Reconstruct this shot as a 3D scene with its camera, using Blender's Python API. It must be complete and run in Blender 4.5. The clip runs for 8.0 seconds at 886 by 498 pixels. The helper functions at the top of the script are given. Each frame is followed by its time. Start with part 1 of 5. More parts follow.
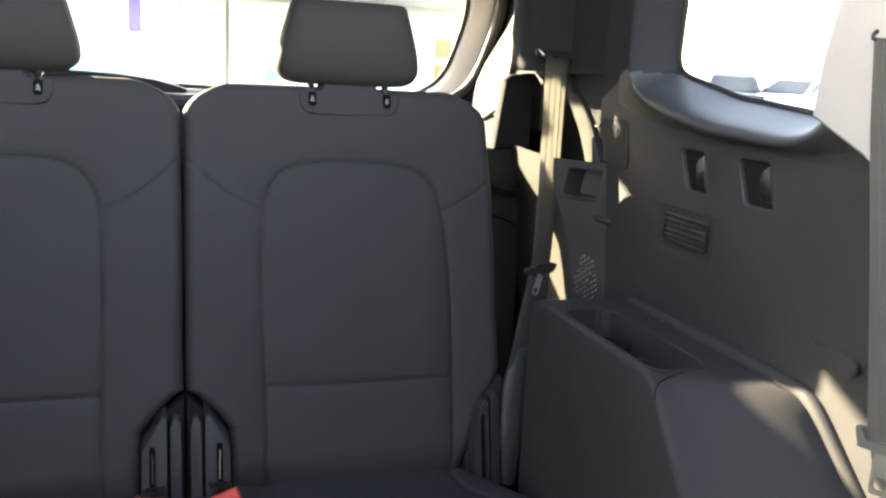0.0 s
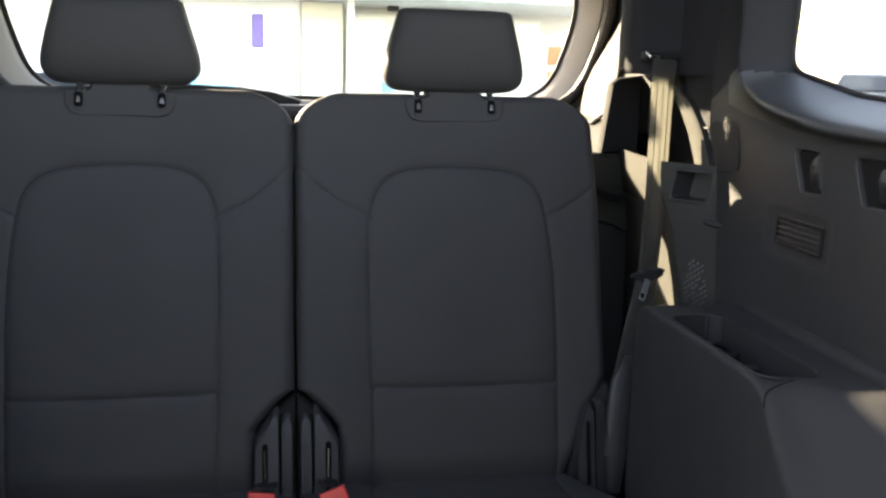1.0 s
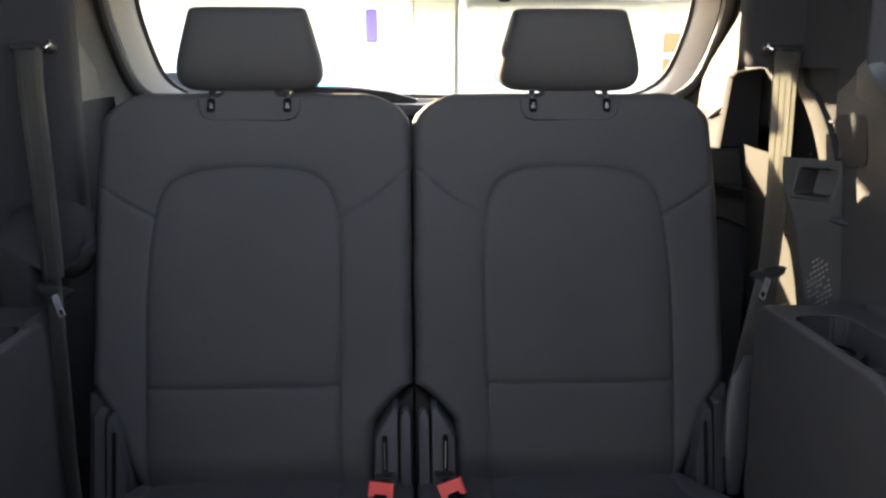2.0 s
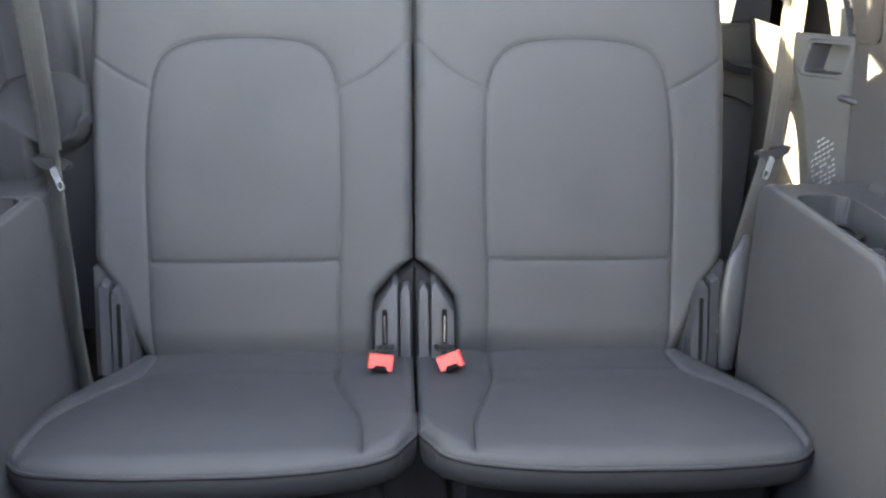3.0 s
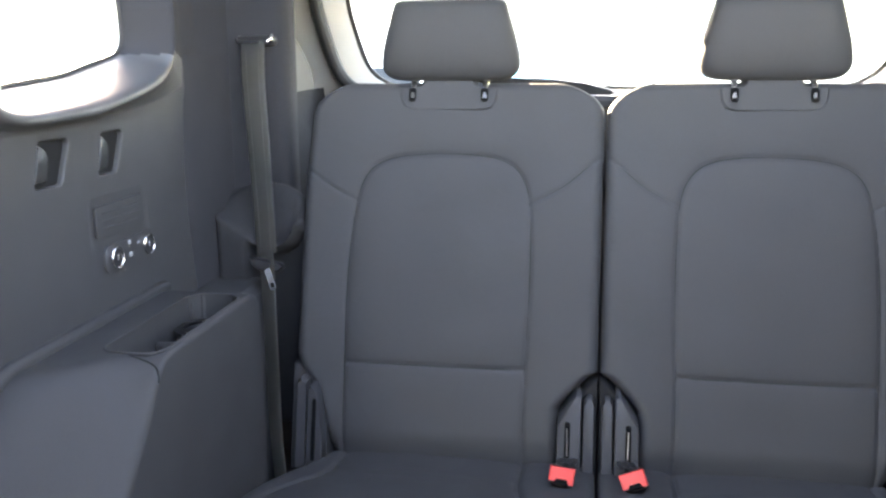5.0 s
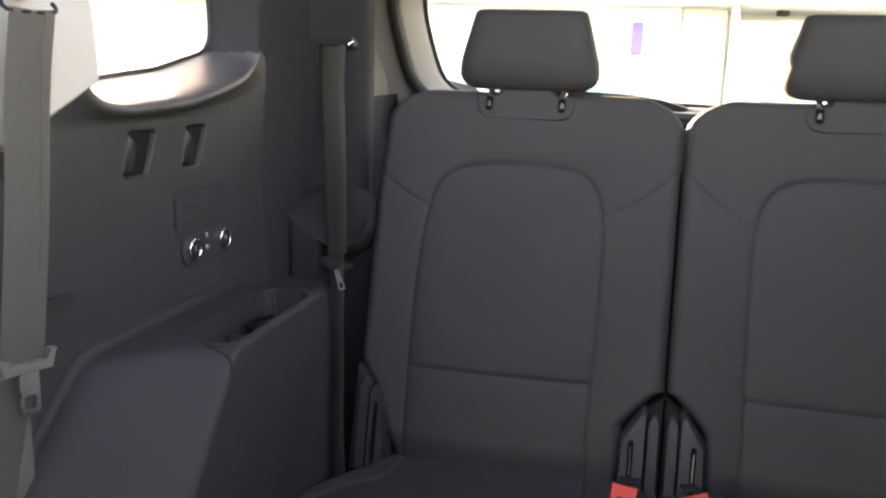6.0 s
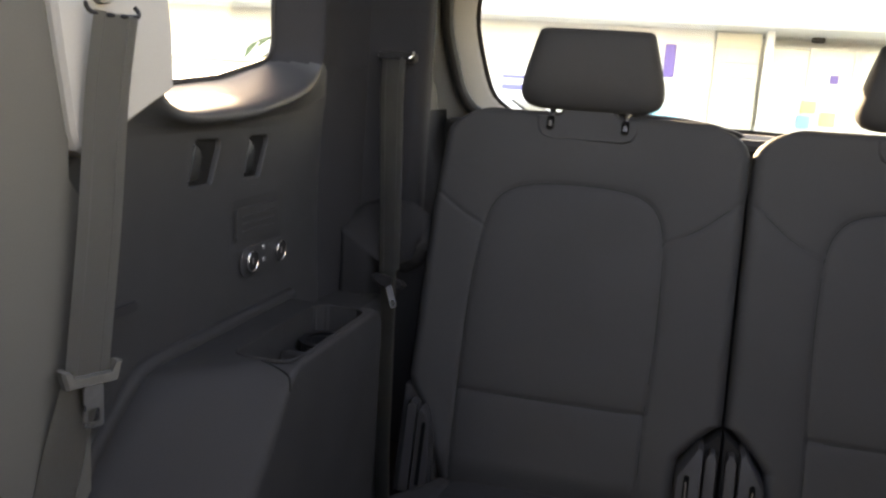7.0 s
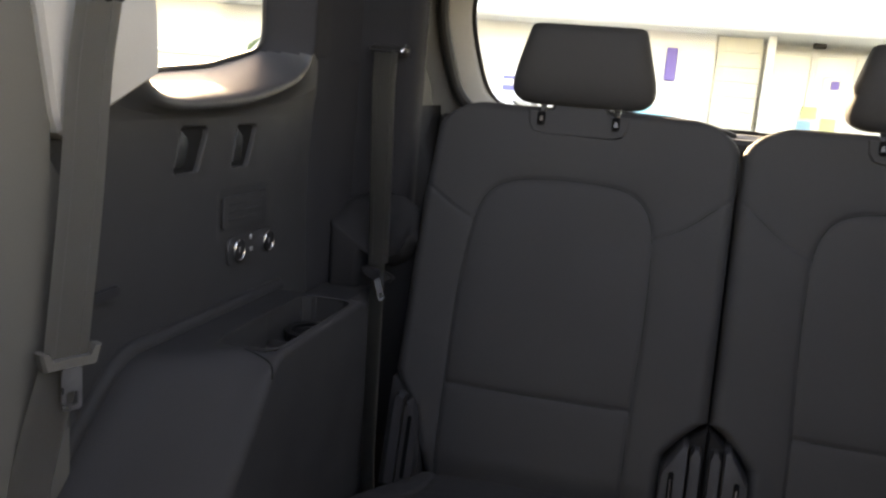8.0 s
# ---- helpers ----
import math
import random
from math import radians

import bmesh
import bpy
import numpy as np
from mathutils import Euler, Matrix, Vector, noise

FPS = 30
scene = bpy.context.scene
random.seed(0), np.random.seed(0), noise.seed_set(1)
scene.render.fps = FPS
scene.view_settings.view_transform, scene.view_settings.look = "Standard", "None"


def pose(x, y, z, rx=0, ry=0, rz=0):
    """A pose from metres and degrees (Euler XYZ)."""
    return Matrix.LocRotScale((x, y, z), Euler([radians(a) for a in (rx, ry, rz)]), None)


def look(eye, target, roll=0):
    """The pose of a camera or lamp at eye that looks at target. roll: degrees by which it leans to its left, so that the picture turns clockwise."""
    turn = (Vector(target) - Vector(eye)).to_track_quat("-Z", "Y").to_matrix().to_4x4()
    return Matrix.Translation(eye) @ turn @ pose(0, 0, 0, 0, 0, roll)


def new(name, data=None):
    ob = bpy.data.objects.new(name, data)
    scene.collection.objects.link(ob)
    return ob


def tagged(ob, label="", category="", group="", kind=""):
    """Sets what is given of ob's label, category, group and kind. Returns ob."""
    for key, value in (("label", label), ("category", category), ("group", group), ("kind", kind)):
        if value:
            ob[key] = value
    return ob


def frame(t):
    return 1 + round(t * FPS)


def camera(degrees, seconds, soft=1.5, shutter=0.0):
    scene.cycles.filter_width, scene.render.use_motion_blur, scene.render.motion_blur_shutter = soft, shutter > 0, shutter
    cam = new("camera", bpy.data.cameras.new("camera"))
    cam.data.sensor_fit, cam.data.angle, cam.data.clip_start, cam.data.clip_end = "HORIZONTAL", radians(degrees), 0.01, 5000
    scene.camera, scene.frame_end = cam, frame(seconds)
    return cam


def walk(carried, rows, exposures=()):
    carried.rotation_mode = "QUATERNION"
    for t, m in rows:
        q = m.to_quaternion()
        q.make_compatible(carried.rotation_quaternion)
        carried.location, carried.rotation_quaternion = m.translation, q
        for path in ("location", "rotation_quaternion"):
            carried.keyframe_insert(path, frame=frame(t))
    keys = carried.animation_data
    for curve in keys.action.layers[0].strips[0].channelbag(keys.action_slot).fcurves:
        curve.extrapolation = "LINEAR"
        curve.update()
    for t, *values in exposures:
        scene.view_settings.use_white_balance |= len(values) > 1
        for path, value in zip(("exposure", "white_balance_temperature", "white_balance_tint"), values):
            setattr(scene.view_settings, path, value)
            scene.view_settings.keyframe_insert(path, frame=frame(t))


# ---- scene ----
cam = camera(53.5, 8.0, soft=2.5)
PATH = [
    (0.0, pose(-0.033, -1.404, 1.090, 78.19, -3.13, -17.46)),
    (0.1, pose(-0.033, -1.407, 1.086, 78.56, -3.12, -16.95)),
    (0.2, pose(-0.033, -1.410, 1.083, 78.73, -3.09, -16.42)),
    (0.3, pose(-0.032, -1.413, 1.080, 78.74, -3.04, -15.87)),
    (0.4, pose(-0.032, -1.415, 1.078, 78.54, -2.94, -15.37)),
    (0.5, pose(-0.030, -1.416, 1.077, 78.42, -2.79, -14.84)),
    (0.6, pose(-0.028, -1.417, 1.078, 78.20, -2.58, -14.00)),
    (0.7, pose(-0.025, -1.417, 1.079, 78.19, -2.33, -12.84)),
    (0.8, pose(-0.022, -1.417, 1.081, 78.36, -2.07, -11.70)),
    (0.9, pose(-0.020, -1.417, 1.084, 78.48, -1.82, -10.90)),
    (1.0, pose(-0.019, -1.418, 1.086, 78.45, -1.62, -10.18)),
    (1.1, pose(-0.025, -1.420, 1.088, 79.08, -1.47, -9.67)),
    (1.2, pose(-0.031, -1.423, 1.090, 79.29, -1.35, -9.09)),
    (2.3, pose(-0.028, -1.441, 1.105, 75.90, 0.05, -2.22)),
    (2.4, pose(-0.032, -1.439, 1.102, 75.03, 0.10, -2.43)),
    (2.5, pose(-0.036, -1.437, 1.099, 74.00, 0.10, -2.63)),
    (2.6, pose(-0.035, -1.436, 1.098, 73.22, -0.05, -2.71)),
    (2.7, pose(-0.032, -1.436, 1.097, 72.34, -0.22, -2.60)),
    (2.8, pose(-0.028, -1.435, 1.097, 71.41, -0.38, -2.56)),
    (2.9, pose(-0.025, -1.435, 1.097, 70.63, -0.50, -2.66)),
    (3.0, pose(-0.024, -1.435, 1.096, 69.91, -0.58, -2.76)),
    (3.1, pose(-0.024, -1.435, 1.093, 69.29, -0.61, -3.04)),
    (3.2, pose(-0.025, -1.434, 1.090, 68.43, -0.62, -3.28)),
    (3.3, pose(-0.027, -1.434, 1.087, 67.57, -0.61, -3.18)),
    (3.4, pose(-0.028, -1.433, 1.084, 67.19, -0.57, -2.78)),
    (3.5, pose(-0.028, -1.433, 1.083, 67.07, -0.49, -2.18)),
    (3.6, pose(-0.028, -1.434, 1.085, 67.05, -0.31, -1.30)),
    (3.7, pose(-0.027, -1.438, 1.088, 67.30, -0.00, -0.26)),
    (3.8, pose(-0.026, -1.443, 1.093, 68.16, 0.36, 0.56)),
    (3.9, pose(-0.025, -1.448, 1.098, 69.28, 0.72, 1.10)),
    (4.0, pose(-0.025, -1.452, 1.101, 70.29, 1.01, 1.64)),
    (4.2, pose(-0.026, -1.456, 1.104, 71.23, 1.25, 2.61)),
    (4.3, pose(-0.028, -1.457, 1.105, 71.86, 1.20, 3.31)),
    (4.5, pose(-0.031, -1.458, 1.105, 73.98, 0.79, 4.96)),
    (4.7, pose(-0.034, -1.461, 1.100, 75.56, 0.15, 6.09)),
    (4.8, pose(-0.034, -1.463, 1.097, 76.25, 0.03, 7.04)),
    (5.0, pose(-0.031, -1.467, 1.096, 77.42, 0.36, 9.29)),
    (5.2, pose(-0.034, -1.470, 1.096, 77.79, 0.25, 10.74)),
    (6.3, pose(-0.074, -1.472, 1.080, 78.83, -2.32, 13.97)),
    (6.4, pose(-0.081, -1.472, 1.079, 79.17, -2.49, 14.21)),
    (6.5, pose(-0.088, -1.472, 1.079, 79.56, -2.64, 14.72)),
    (6.6, pose(-0.096, -1.471, 1.080, 79.61, -2.81, 15.01)),
    (6.7, pose(-0.104, -1.468, 1.081, 79.61, -3.03, 15.02)),
    (6.8, pose(-0.112, -1.464, 1.083, 79.52, -3.27, 14.94)),
    (6.9, pose(-0.119, -1.459, 1.085, 79.36, -3.51, 14.95)),
    (7.0, pose(-0.125, -1.455, 1.086, 79.05, -3.74, 15.11)),
    (7.1, pose(-0.129, -1.451, 1.086, 78.53, -3.92, 15.30)),
    (7.2, pose(-0.131, -1.449, 1.086, 77.85, -4.06, 15.31)),
    (7.3, pose(-0.133, -1.447, 1.086, 77.56, -4.17, 15.27)),
    (7.4, pose(-0.133, -1.445, 1.085, 77.45, -4.24, 15.36)),
    (7.5, pose(-0.133, -1.445, 1.085, 77.53, -4.28, 15.64)),
    (7.6, pose(-0.131, -1.445, 1.084, 77.68, -4.32, 16.04)),
    (7.7, pose(-0.127, -1.446, 1.082, 77.66, -4.37, 16.13)),
    (7.8, pose(-0.121, -1.448, 1.080, 77.99, -4.44, 15.83)),
    (7.9, pose(-0.113, -1.450, 1.078, 78.61, -4.52, 15.37)),
    (8.0, pose(-0.105, -1.452, 1.075, 79.09, -4.60, 15.26)),
]
EXPOSURES = [(0.0, 4.59, 8800, 20), (0.5, 4.08, 8800, 20), (1.0, 4.11, 8800, 21), (2.5, 4.66, 9200, 25), (3.0, 6.68, 9200, 20), (3.5, 7.13, 9500, 19), (4.0, 7.48, 9200, 17), (4.5, 7.11, 8800, 19), (5.0, 5.88, 8600, 22), (6.5, 4.51, 10700, 26), (7.0, 4.1, 10700, 26), (7.5, 3.94, 10600, 26), (8.0, 3.87, 10600, 26)]
walk(cam, PATH, EXPOSURES)

# ---- daylight ----
SUN_TOWARDS = Vector((-0.60, 0.80, 0.375)).normalized()
world = bpy.data.worlds.new("sky")
scene.world = world
world.use_nodes = True
wn = world.node_tree.nodes
sky = wn.new("ShaderNodeTexSky")
sky.sky_type, sky.sun_disc = "NISHITA", False
sky.sun_elevation = math.asin(SUN_TOWARDS.z)
sky.sun_rotation = math.atan2(SUN_TOWARDS.x, SUN_TOWARDS.y)
world.node_tree.links.new(sky.outputs["Color"], wn["Background"].inputs["Color"])
wn["Background"].inputs["Strength"].default_value = 0.15
sun = new("sun", bpy.data.lights.new("sun", "SUN"))
sun.data.energy, sun.data.angle, sun.data.color = 3.4, radians(0.6), (0.98, 1.0, 0.84)
sun.matrix_world = look(SUN_TOWARDS * 20, (0, 0, 0))


# ---- materials ----
def surface(name, colour, rough=0.5, grain=300.0, bump=0.15, vary=0.12, stains=6.0, metal=0.0, spec=0.5, second=None, gloss=0.07, creases=0.0):
    """A procedural surface: fine grain in the relief, a slow change of tone and gloss."""
    m = bpy.data.materials.new(name)
    m.use_nodes = True
    n, ln = m.node_tree.nodes, m.node_tree.links
    b = n["Principled BSDF"]
    b.inputs["Metallic"].default_value = metal
    b.inputs["Specular IOR Level"].default_value = spec
    tc = n.new("ShaderNodeTexCoord")
    fine, slow = n.new("ShaderNodeTexNoise"), n.new("ShaderNodeTexNoise")
    fine.inputs["Scale"].default_value, fine.inputs["Detail"].default_value = grain, 3
    slow.inputs["Scale"].default_value, slow.inputs["Detail"].default_value = stains, 5
    for t in (fine, slow):
        ln.new(tc.outputs["Object"], t.inputs["Vector"])
    add = n.new("ShaderNodeMath")
    add.operation = "ADD"
    ln.new(fine.outputs["Fac"], add.inputs[0])
    ln.new(slow.outputs["Fac"], add.inputs[1])
    ramp = n.new("ShaderNodeMapRange")
    ramp.inputs["From Min"].default_value, ramp.inputs["From Max"].default_value = 0.6, 1.4
    ln.new(add.outputs[0], ramp.inputs["Value"])
    mix = n.new("ShaderNodeMix")
    mix.data_type = "RGBA"
    lo = [c * (1 - vary) for c in colour]
    hi = [min(1, c * (1 + vary)) for c in (second or colour)]
    mix.inputs["A"].default_value, mix.inputs["B"].default_value = (*lo, 1), (*hi, 1)
    ln.new(ramp.outputs[0], mix.inputs["Factor"])
    ln.new(mix.outputs["Result"], b.inputs["Base Color"])
    r = n.new("ShaderNodeMapRange")
    r.inputs["From Min"].default_value, r.inputs["From Max"].default_value = 0.3, 0.7
    r.inputs["To Min"].default_value, r.inputs["To Max"].default_value = max(0.02, rough - gloss), min(1, rough + gloss)
    ln.new(slow.outputs["Fac"], r.inputs["Value"])
    ln.new(r.outputs[0], b.inputs["Roughness"])
    if bump:
        bp = n.new("ShaderNodeBump")
        bp.inputs["Strength"].default_value, bp.inputs["Distance"].default_value = bump, 0.001
        ln.new(fine.outputs["Fac"], bp.inputs["Height"])
        ln.new(bp.outputs["Normal"], b.inputs["Normal"])
        if creases:
            soft, broad = n.new("ShaderNodeTexNoise"), n.new("ShaderNodeBump")
            soft.inputs["Scale"].default_value, soft.inputs["Detail"].default_value, soft.inputs["Distortion"].default_value = 12, 2, 0.5
            broad.inputs["Strength"].default_value, broad.inputs["Distance"].default_value = creases, 0.01
            ln.new(tc.outputs["Object"], soft.inputs["Vector"])
            ln.new(soft.outputs["Fac"], broad.inputs["Height"])
            ln.new(broad.outputs["Normal"], bp.inputs["Normal"])
    return m


def webbing(name, colour, glow=0.25, shine=(0.84, 0.83, 0.76)):
    """Woven belt or thin film: sunlight behind it glows through."""
    m = surface(name, colour, 0.7, 900, 0.2, 0.1, 12)
    n, ln = m.node_tree.nodes, m.node_tree.links
    b, out = n["Principled BSDF"], n["Material Output"]
    thin, mx = n.new("ShaderNodeBsdfTranslucent"), n.new("ShaderNodeMixShader")
    thin.inputs["Color"].default_value = (*shine, 1)
    mx.inputs["Fac"].default_value = glow
    ln.new(b.outputs[0], mx.inputs[1])
    ln.new(thin.outputs[0], mx.inputs[2])
    ln.new(mx.outputs[0], out.inputs["Surface"])
    return m


def pane(name, tint, gloss):
    m = bpy.data.materials.new(name)
    m.use_nodes = True
    n, ln = m.node_tree.nodes, m.node_tree.links
    n.remove(n["Principled BSDF"])
    tr, gl, mx = n.new("ShaderNodeBsdfTransparent"), n.new("ShaderNodeBsdfGlossy"), n.new("ShaderNodeMixShader")
    tr.inputs["Color"].default_value = (*tint, 1)
    gl.inputs["Roughness"].default_value = 0.02
    mx.inputs["Fac"].default_value = gloss
    ln.new(tr.outputs[0], mx.inputs[1])
    ln.new(gl.outputs[0], mx.inputs[2])
    ln.new(mx.outputs[0], n["Material Output"].inputs["Surface"])
    return m


LEATHER = surface("charcoal_leather", (0.0262, 0.0260, 0.0275), 0.68, 420, 0.30, 0.06, 5, spec=0.22, creases=0.22)
# Darker and rougher than LEATHER, for cushion bands and folded seat bodies.
LEATHER_LOW = surface("darker_charcoal", (0.0105, 0.0103, 0.0115), 0.75, 520, 0.40, 0.05, 5, spec=0.3)
PIPING = surface("dark_piping", (0.007, 0.007, 0.008), 0.7, 300, 0.2, spec=0.15)
SHELL = surface("black_carpet_back", (0.014, 0.014, 0.015), 0.95, 500, 0.6, spec=0.05)
PLASTIC = surface("black_grained_plastic", (0.0252, 0.0247, 0.0256), 0.50, 650, 0.35, 0.10, 7, spec=0.35)
PLASTIC_DARK = surface("black_satin_plastic", (0.011, 0.011, 0.012), 0.45, 500, 0.15, 0.10, 9, spec=0.25)
PLASTIC_MID = surface("grey_hinge_plastic", (0.019, 0.019, 0.021), 0.52, 400, 0.15, 0.10, 12, spec=0.3)
LEDGE = surface("satin_ledge_plastic", (0.024, 0.024, 0.025), 0.47, 900, 0.15, 0.08, 5, spec=0.85, gloss=0.03)
SOFT_TRIM = surface("soft_black_trim", (0.018, 0.0178, 0.019), 0.75, 600, 0.35, 0.10, 8, spec=0.08)
ARCH_PLASTIC = surface("black_arch_plastic", (0.0250, 0.0247, 0.0258), 0.62, 650, 0.35, 0.10, 7, spec=0.18)
PILLAR_CLOTH = surface("dark_pillar_cloth", (0.0195, 0.0195, 0.022), 0.85, 600, 0.5, 0.12, 8, spec=0.12)
HOOK_GREY = surface("grey_hook_plastic", (0.018, 0.0185, 0.0185), 0.35, 300, 0.1, 0.1, 20)
TRIM_GREY = surface("light_grey_trim", (0.36, 0.345, 0.32), 0.65, 500, 0.2, 0.05, 5, spec=0.2)
TRIM_BEIGE = surface("grey_beige_trim", (0.105, 0.100, 0.090), 0.75, 500, 0.2, 0.06, 5, spec=0.1)
TRIM_LOWER = surface("grey_lower_trim", (0.036, 0.035, 0.031), 0.8, 600, 0.35, 0.1, 6, spec=0.1)
CARPET = surface("grey_seatback_carpet", (0.033, 0.0335, 0.0350), 0.95, 350, 0.9, 0.22, 9)
FLOOR_CARPET = surface("black_floor_carpet", (0.016, 0.016, 0.019), 0.95, 350, 0.9, 0.2, 9, spec=0.1)
HEADLINING = surface("pale_headlining", (0.52, 0.50, 0.47), 0.95, 500, 0.4, 0.05, 5)
WEB = webbing("grey_webbing", (0.024, 0.0235, 0.0235))
WEB_BEIGE = webbing("beige_grey_webbing", (0.070, 0.066, 0.060))
WEB_BEIGE_LINE = webbing("pale_beige_woven_line", (0.105, 0.100, 0.092))
WEB_LINE = webbing("dark_woven_line", (0.016, 0.016, 0.016))
CHROME = surface("bright_chrome", (0.78, 0.78, 0.79), 0.22, 50, 0.0, 0.05, 30, metal=1.0)
GUN_METAL = surface("dark_steel", (0.16, 0.16, 0.17), 0.35, 200, 0.1, 0.1, 30, metal=1.0)
STEEL = surface("brushed_steel", (0.5, 0.5, 0.5), 0.32, 200, 0.1, 0.1, 30, metal=1.0)
RED = surface("red_button_plastic", (0.46, 0.026, 0.020), 0.38, 200, 0.05, 0.06, 30)
RUBBER = surface("black_rubber", (0.012, 0.012, 0.013), 0.55, 200, 0.1)
# Near-black for shade in slots and hollows, and for dark seams and parting lines.
SHADE_SEAM_BLACK = surface("shade_and_seam_black", (0.005, 0.005, 0.0055), 0.9, 200, 0.1, spec=0.02)
# Tint for unseen panes, set to balance the light they let in.
UNSEEN_GLASS = pane("unseen_tinted_glass", (0.76, 0.76, 0.76), 0.03)
# Near-black that stands for shade in pockets, round hinges and under the seats.
SHADE_BLACK = surface("hollow_shade_black", (0.0075, 0.0075, 0.008), 0.7, 200, 0.1, spec=0.1)
GLASS = pane("clear_window_glass", (0.86, 0.88, 0.87), 0.05)
ASPHALT = surface("pale_asphalt", (0.11, 0.11, 0.11), 0.9, 60, 0.5, 0.25, 0.6)
RENDER_WALL = surface("cream_render_wall", (0.91, 0.905, 0.88), 0.85, 40, 0.3, 0.06, 0.8)
SIDING = surface("beige_siding", (0.80, 0.76, 0.64), 0.7, 60, 0.3, 0.06, 1.2)
WHITE_FRAME = surface("white_painted_frame", (0.86, 0.86, 0.84), 0.5, 60, 0.1, 0.04, 2)
CAR_GLASS = surface("grey_car_window", (0.016, 0.018, 0.020), 0.2, 5, 0.0, 0.35, 1.5, spec=0.3)
PALE_GLASS = surface("shop_door_glass", (0.88, 0.90, 0.82), 0.2, 5, 0.0, 0.12, 1.4)
WHITE_PAINT = surface("white_car_paint", (0.78, 0.78, 0.78), 0.25, 20, 0.0, 0.03, 1)
DARK_PAINT = surface("dark_grey_car_paint", (0.022, 0.024, 0.027), 0.3, 20, 0.0, 0.05, 1, spec=0.3)
PURPLE = surface("purple_sign", (0.20, 0.14, 0.48), 0.5, 20, 0.0, 0.05, 1)
BLUE = webbing("light_blue_film", (0.36, 0.66, 0.84), 0.45, (0.42, 0.74, 0.92))
NAVY = surface("dark_blue_print", (0.16, 0.17, 0.42), 0.5, 20, 0.0, 0.08, 4)
GREEN = surface("yellow_green_print", (0.62, 0.66, 0.30), 0.5, 20, 0.0, 0.2, 6)
ORANGE = surface("orange_red_lamp", (0.75, 0.16, 0.06), 0.5, 20, 0.0, 0.05, 1)
BARK = surface("palm_bark", (0.20, 0.15, 0.10), 0.9, 40, 0.6, 0.2, 5)
LEAF = surface("palm_leaf", (0.06, 0.10, 0.03), 0.6, 20, 0.1, 0.25, 2)


# ---- mesh tools ----
def made(name, verts, faces, material, angle=40.0, smooth=True):
    me = bpy.data.meshes.new(name)
    me.from_pydata([tuple(v) for v in verts], [], faces)
    bm = bmesh.new()
    bm.from_mesh(me)
    bmesh.ops.remove_doubles(bm, verts=bm.verts, dist=1e-6)
    bmesh.ops.recalc_face_normals(bm, faces=bm.faces)
    for f in bm.faces:
        f.smooth = smooth
    bm.to_mesh(me)
    bm.free()
    if smooth:
        me.set_sharp_from_angle(angle=radians(angle))
    me.materials.append(material)
    return new(name, me)


def under(ob, parent, label=""):
    ob.parent = parent
    m = parent.matrix_basis
    if parent.parent:
        m = Matrix()
    ob.matrix_parent_inverse = m.inverted()
    return tagged(ob, label)


def part(name, geo, material, parent, label="", angle=40.0):
    return under(made(name, *geo, material, angle), parent, label)


def thing(name, place, label, category, group="", kind=""):
    ob = new(name)
    ob.empty_display_size = 0.1
    ob.matrix_basis = Matrix.Translation(place)
    return tagged(ob, label, category, group, kind)


def join(*geos):
    verts, faces = [], []
    for v, f in geos:
        k = len(verts)
        verts += [tuple(p) for p in v]
        faces += [tuple(i + k for i in q) for q in f]
    return verts, faces


def moved(geo, m):
    return [m @ Vector(p) for p in geo[0]], geo[1]


def mirrored(geo, s):
    return geo if s > 0 else ([(-p[0], p[1], p[2]) for p in geo[0]], [tuple(reversed(f)) for f in geo[1]])


def loft(rings, closed=True, caps=True):
    """Rings of equally many points joined into one skin."""
    n = len(rings[0])
    verts = [p for r in rings for p in r]
    faces = []
    for i in range(len(rings) - 1):
        for j in range(n if closed else n - 1):
            a, b = i * n + j, i * n + (j + 1) % n
            faces.append((a, b, b + n, a + n))
    if caps and closed:
        faces += [tuple(range(n)), tuple((len(rings) - 1) * n + j for j in range(n))]
    return verts, faces


def block(x0, x1, y0, y1, z0, z1, r=0.004):
    """A box with chamfered edges."""
    r = min(r, (x1 - x0) * 0.45, (y1 - y0) * 0.45, (z1 - z0) * 0.45)

    def ring(k, z):
        return [(x0 + k, y0, z), (x1 - k, y0, z), (x1, y0 + k, z), (x1, y1 - k, z), (x1 - k, y1, z), (x0 + k, y1, z), (x0, y1 - k, z), (x0, y0 + k, z)]

    def flat(z):
        return [(x0 + r, y0 + r, z), (x1 - r, y0 + r, z), (x1 - r, y0 + r, z), (x1 - r, y1 - r, z), (x1 - r, y1 - r, z), (x0 + r, y1 - r, z), (x0 + r, y1 - r, z), (x0 + r, y0 + r, z)]

    return loft([flat(z0), ring(r, z0 + r), ring(r, z1 - r), flat(z1)])


def tube(points, radius, n=10, closed=False, caps=True):
    pts = [Vector(p) for p in points]
    rings, up = [], None
    m = len(pts)
    for i, p in enumerate(pts):
        if closed:
            d = pts[(i + 1) % m] - pts[i - 1]
        else:
            d = pts[min(i + 1, m - 1)] - pts[max(i - 1, 0)]
        d.normalize()
        if up is None:
            up = d.orthogonal().normalized()
        up = (up - d * up.dot(d)).normalized()
        side = d.cross(up)
        r = radius[i] if isinstance(radius, (list, tuple)) else radius
        rings.append([tuple(p + (up * math.cos(a) + side * math.sin(a)) * r) for a in [2 * math.pi * k / n for k in range(n)]])
    if closed:
        rings.append(rings[0])
    return loft(rings, True, caps and not closed)


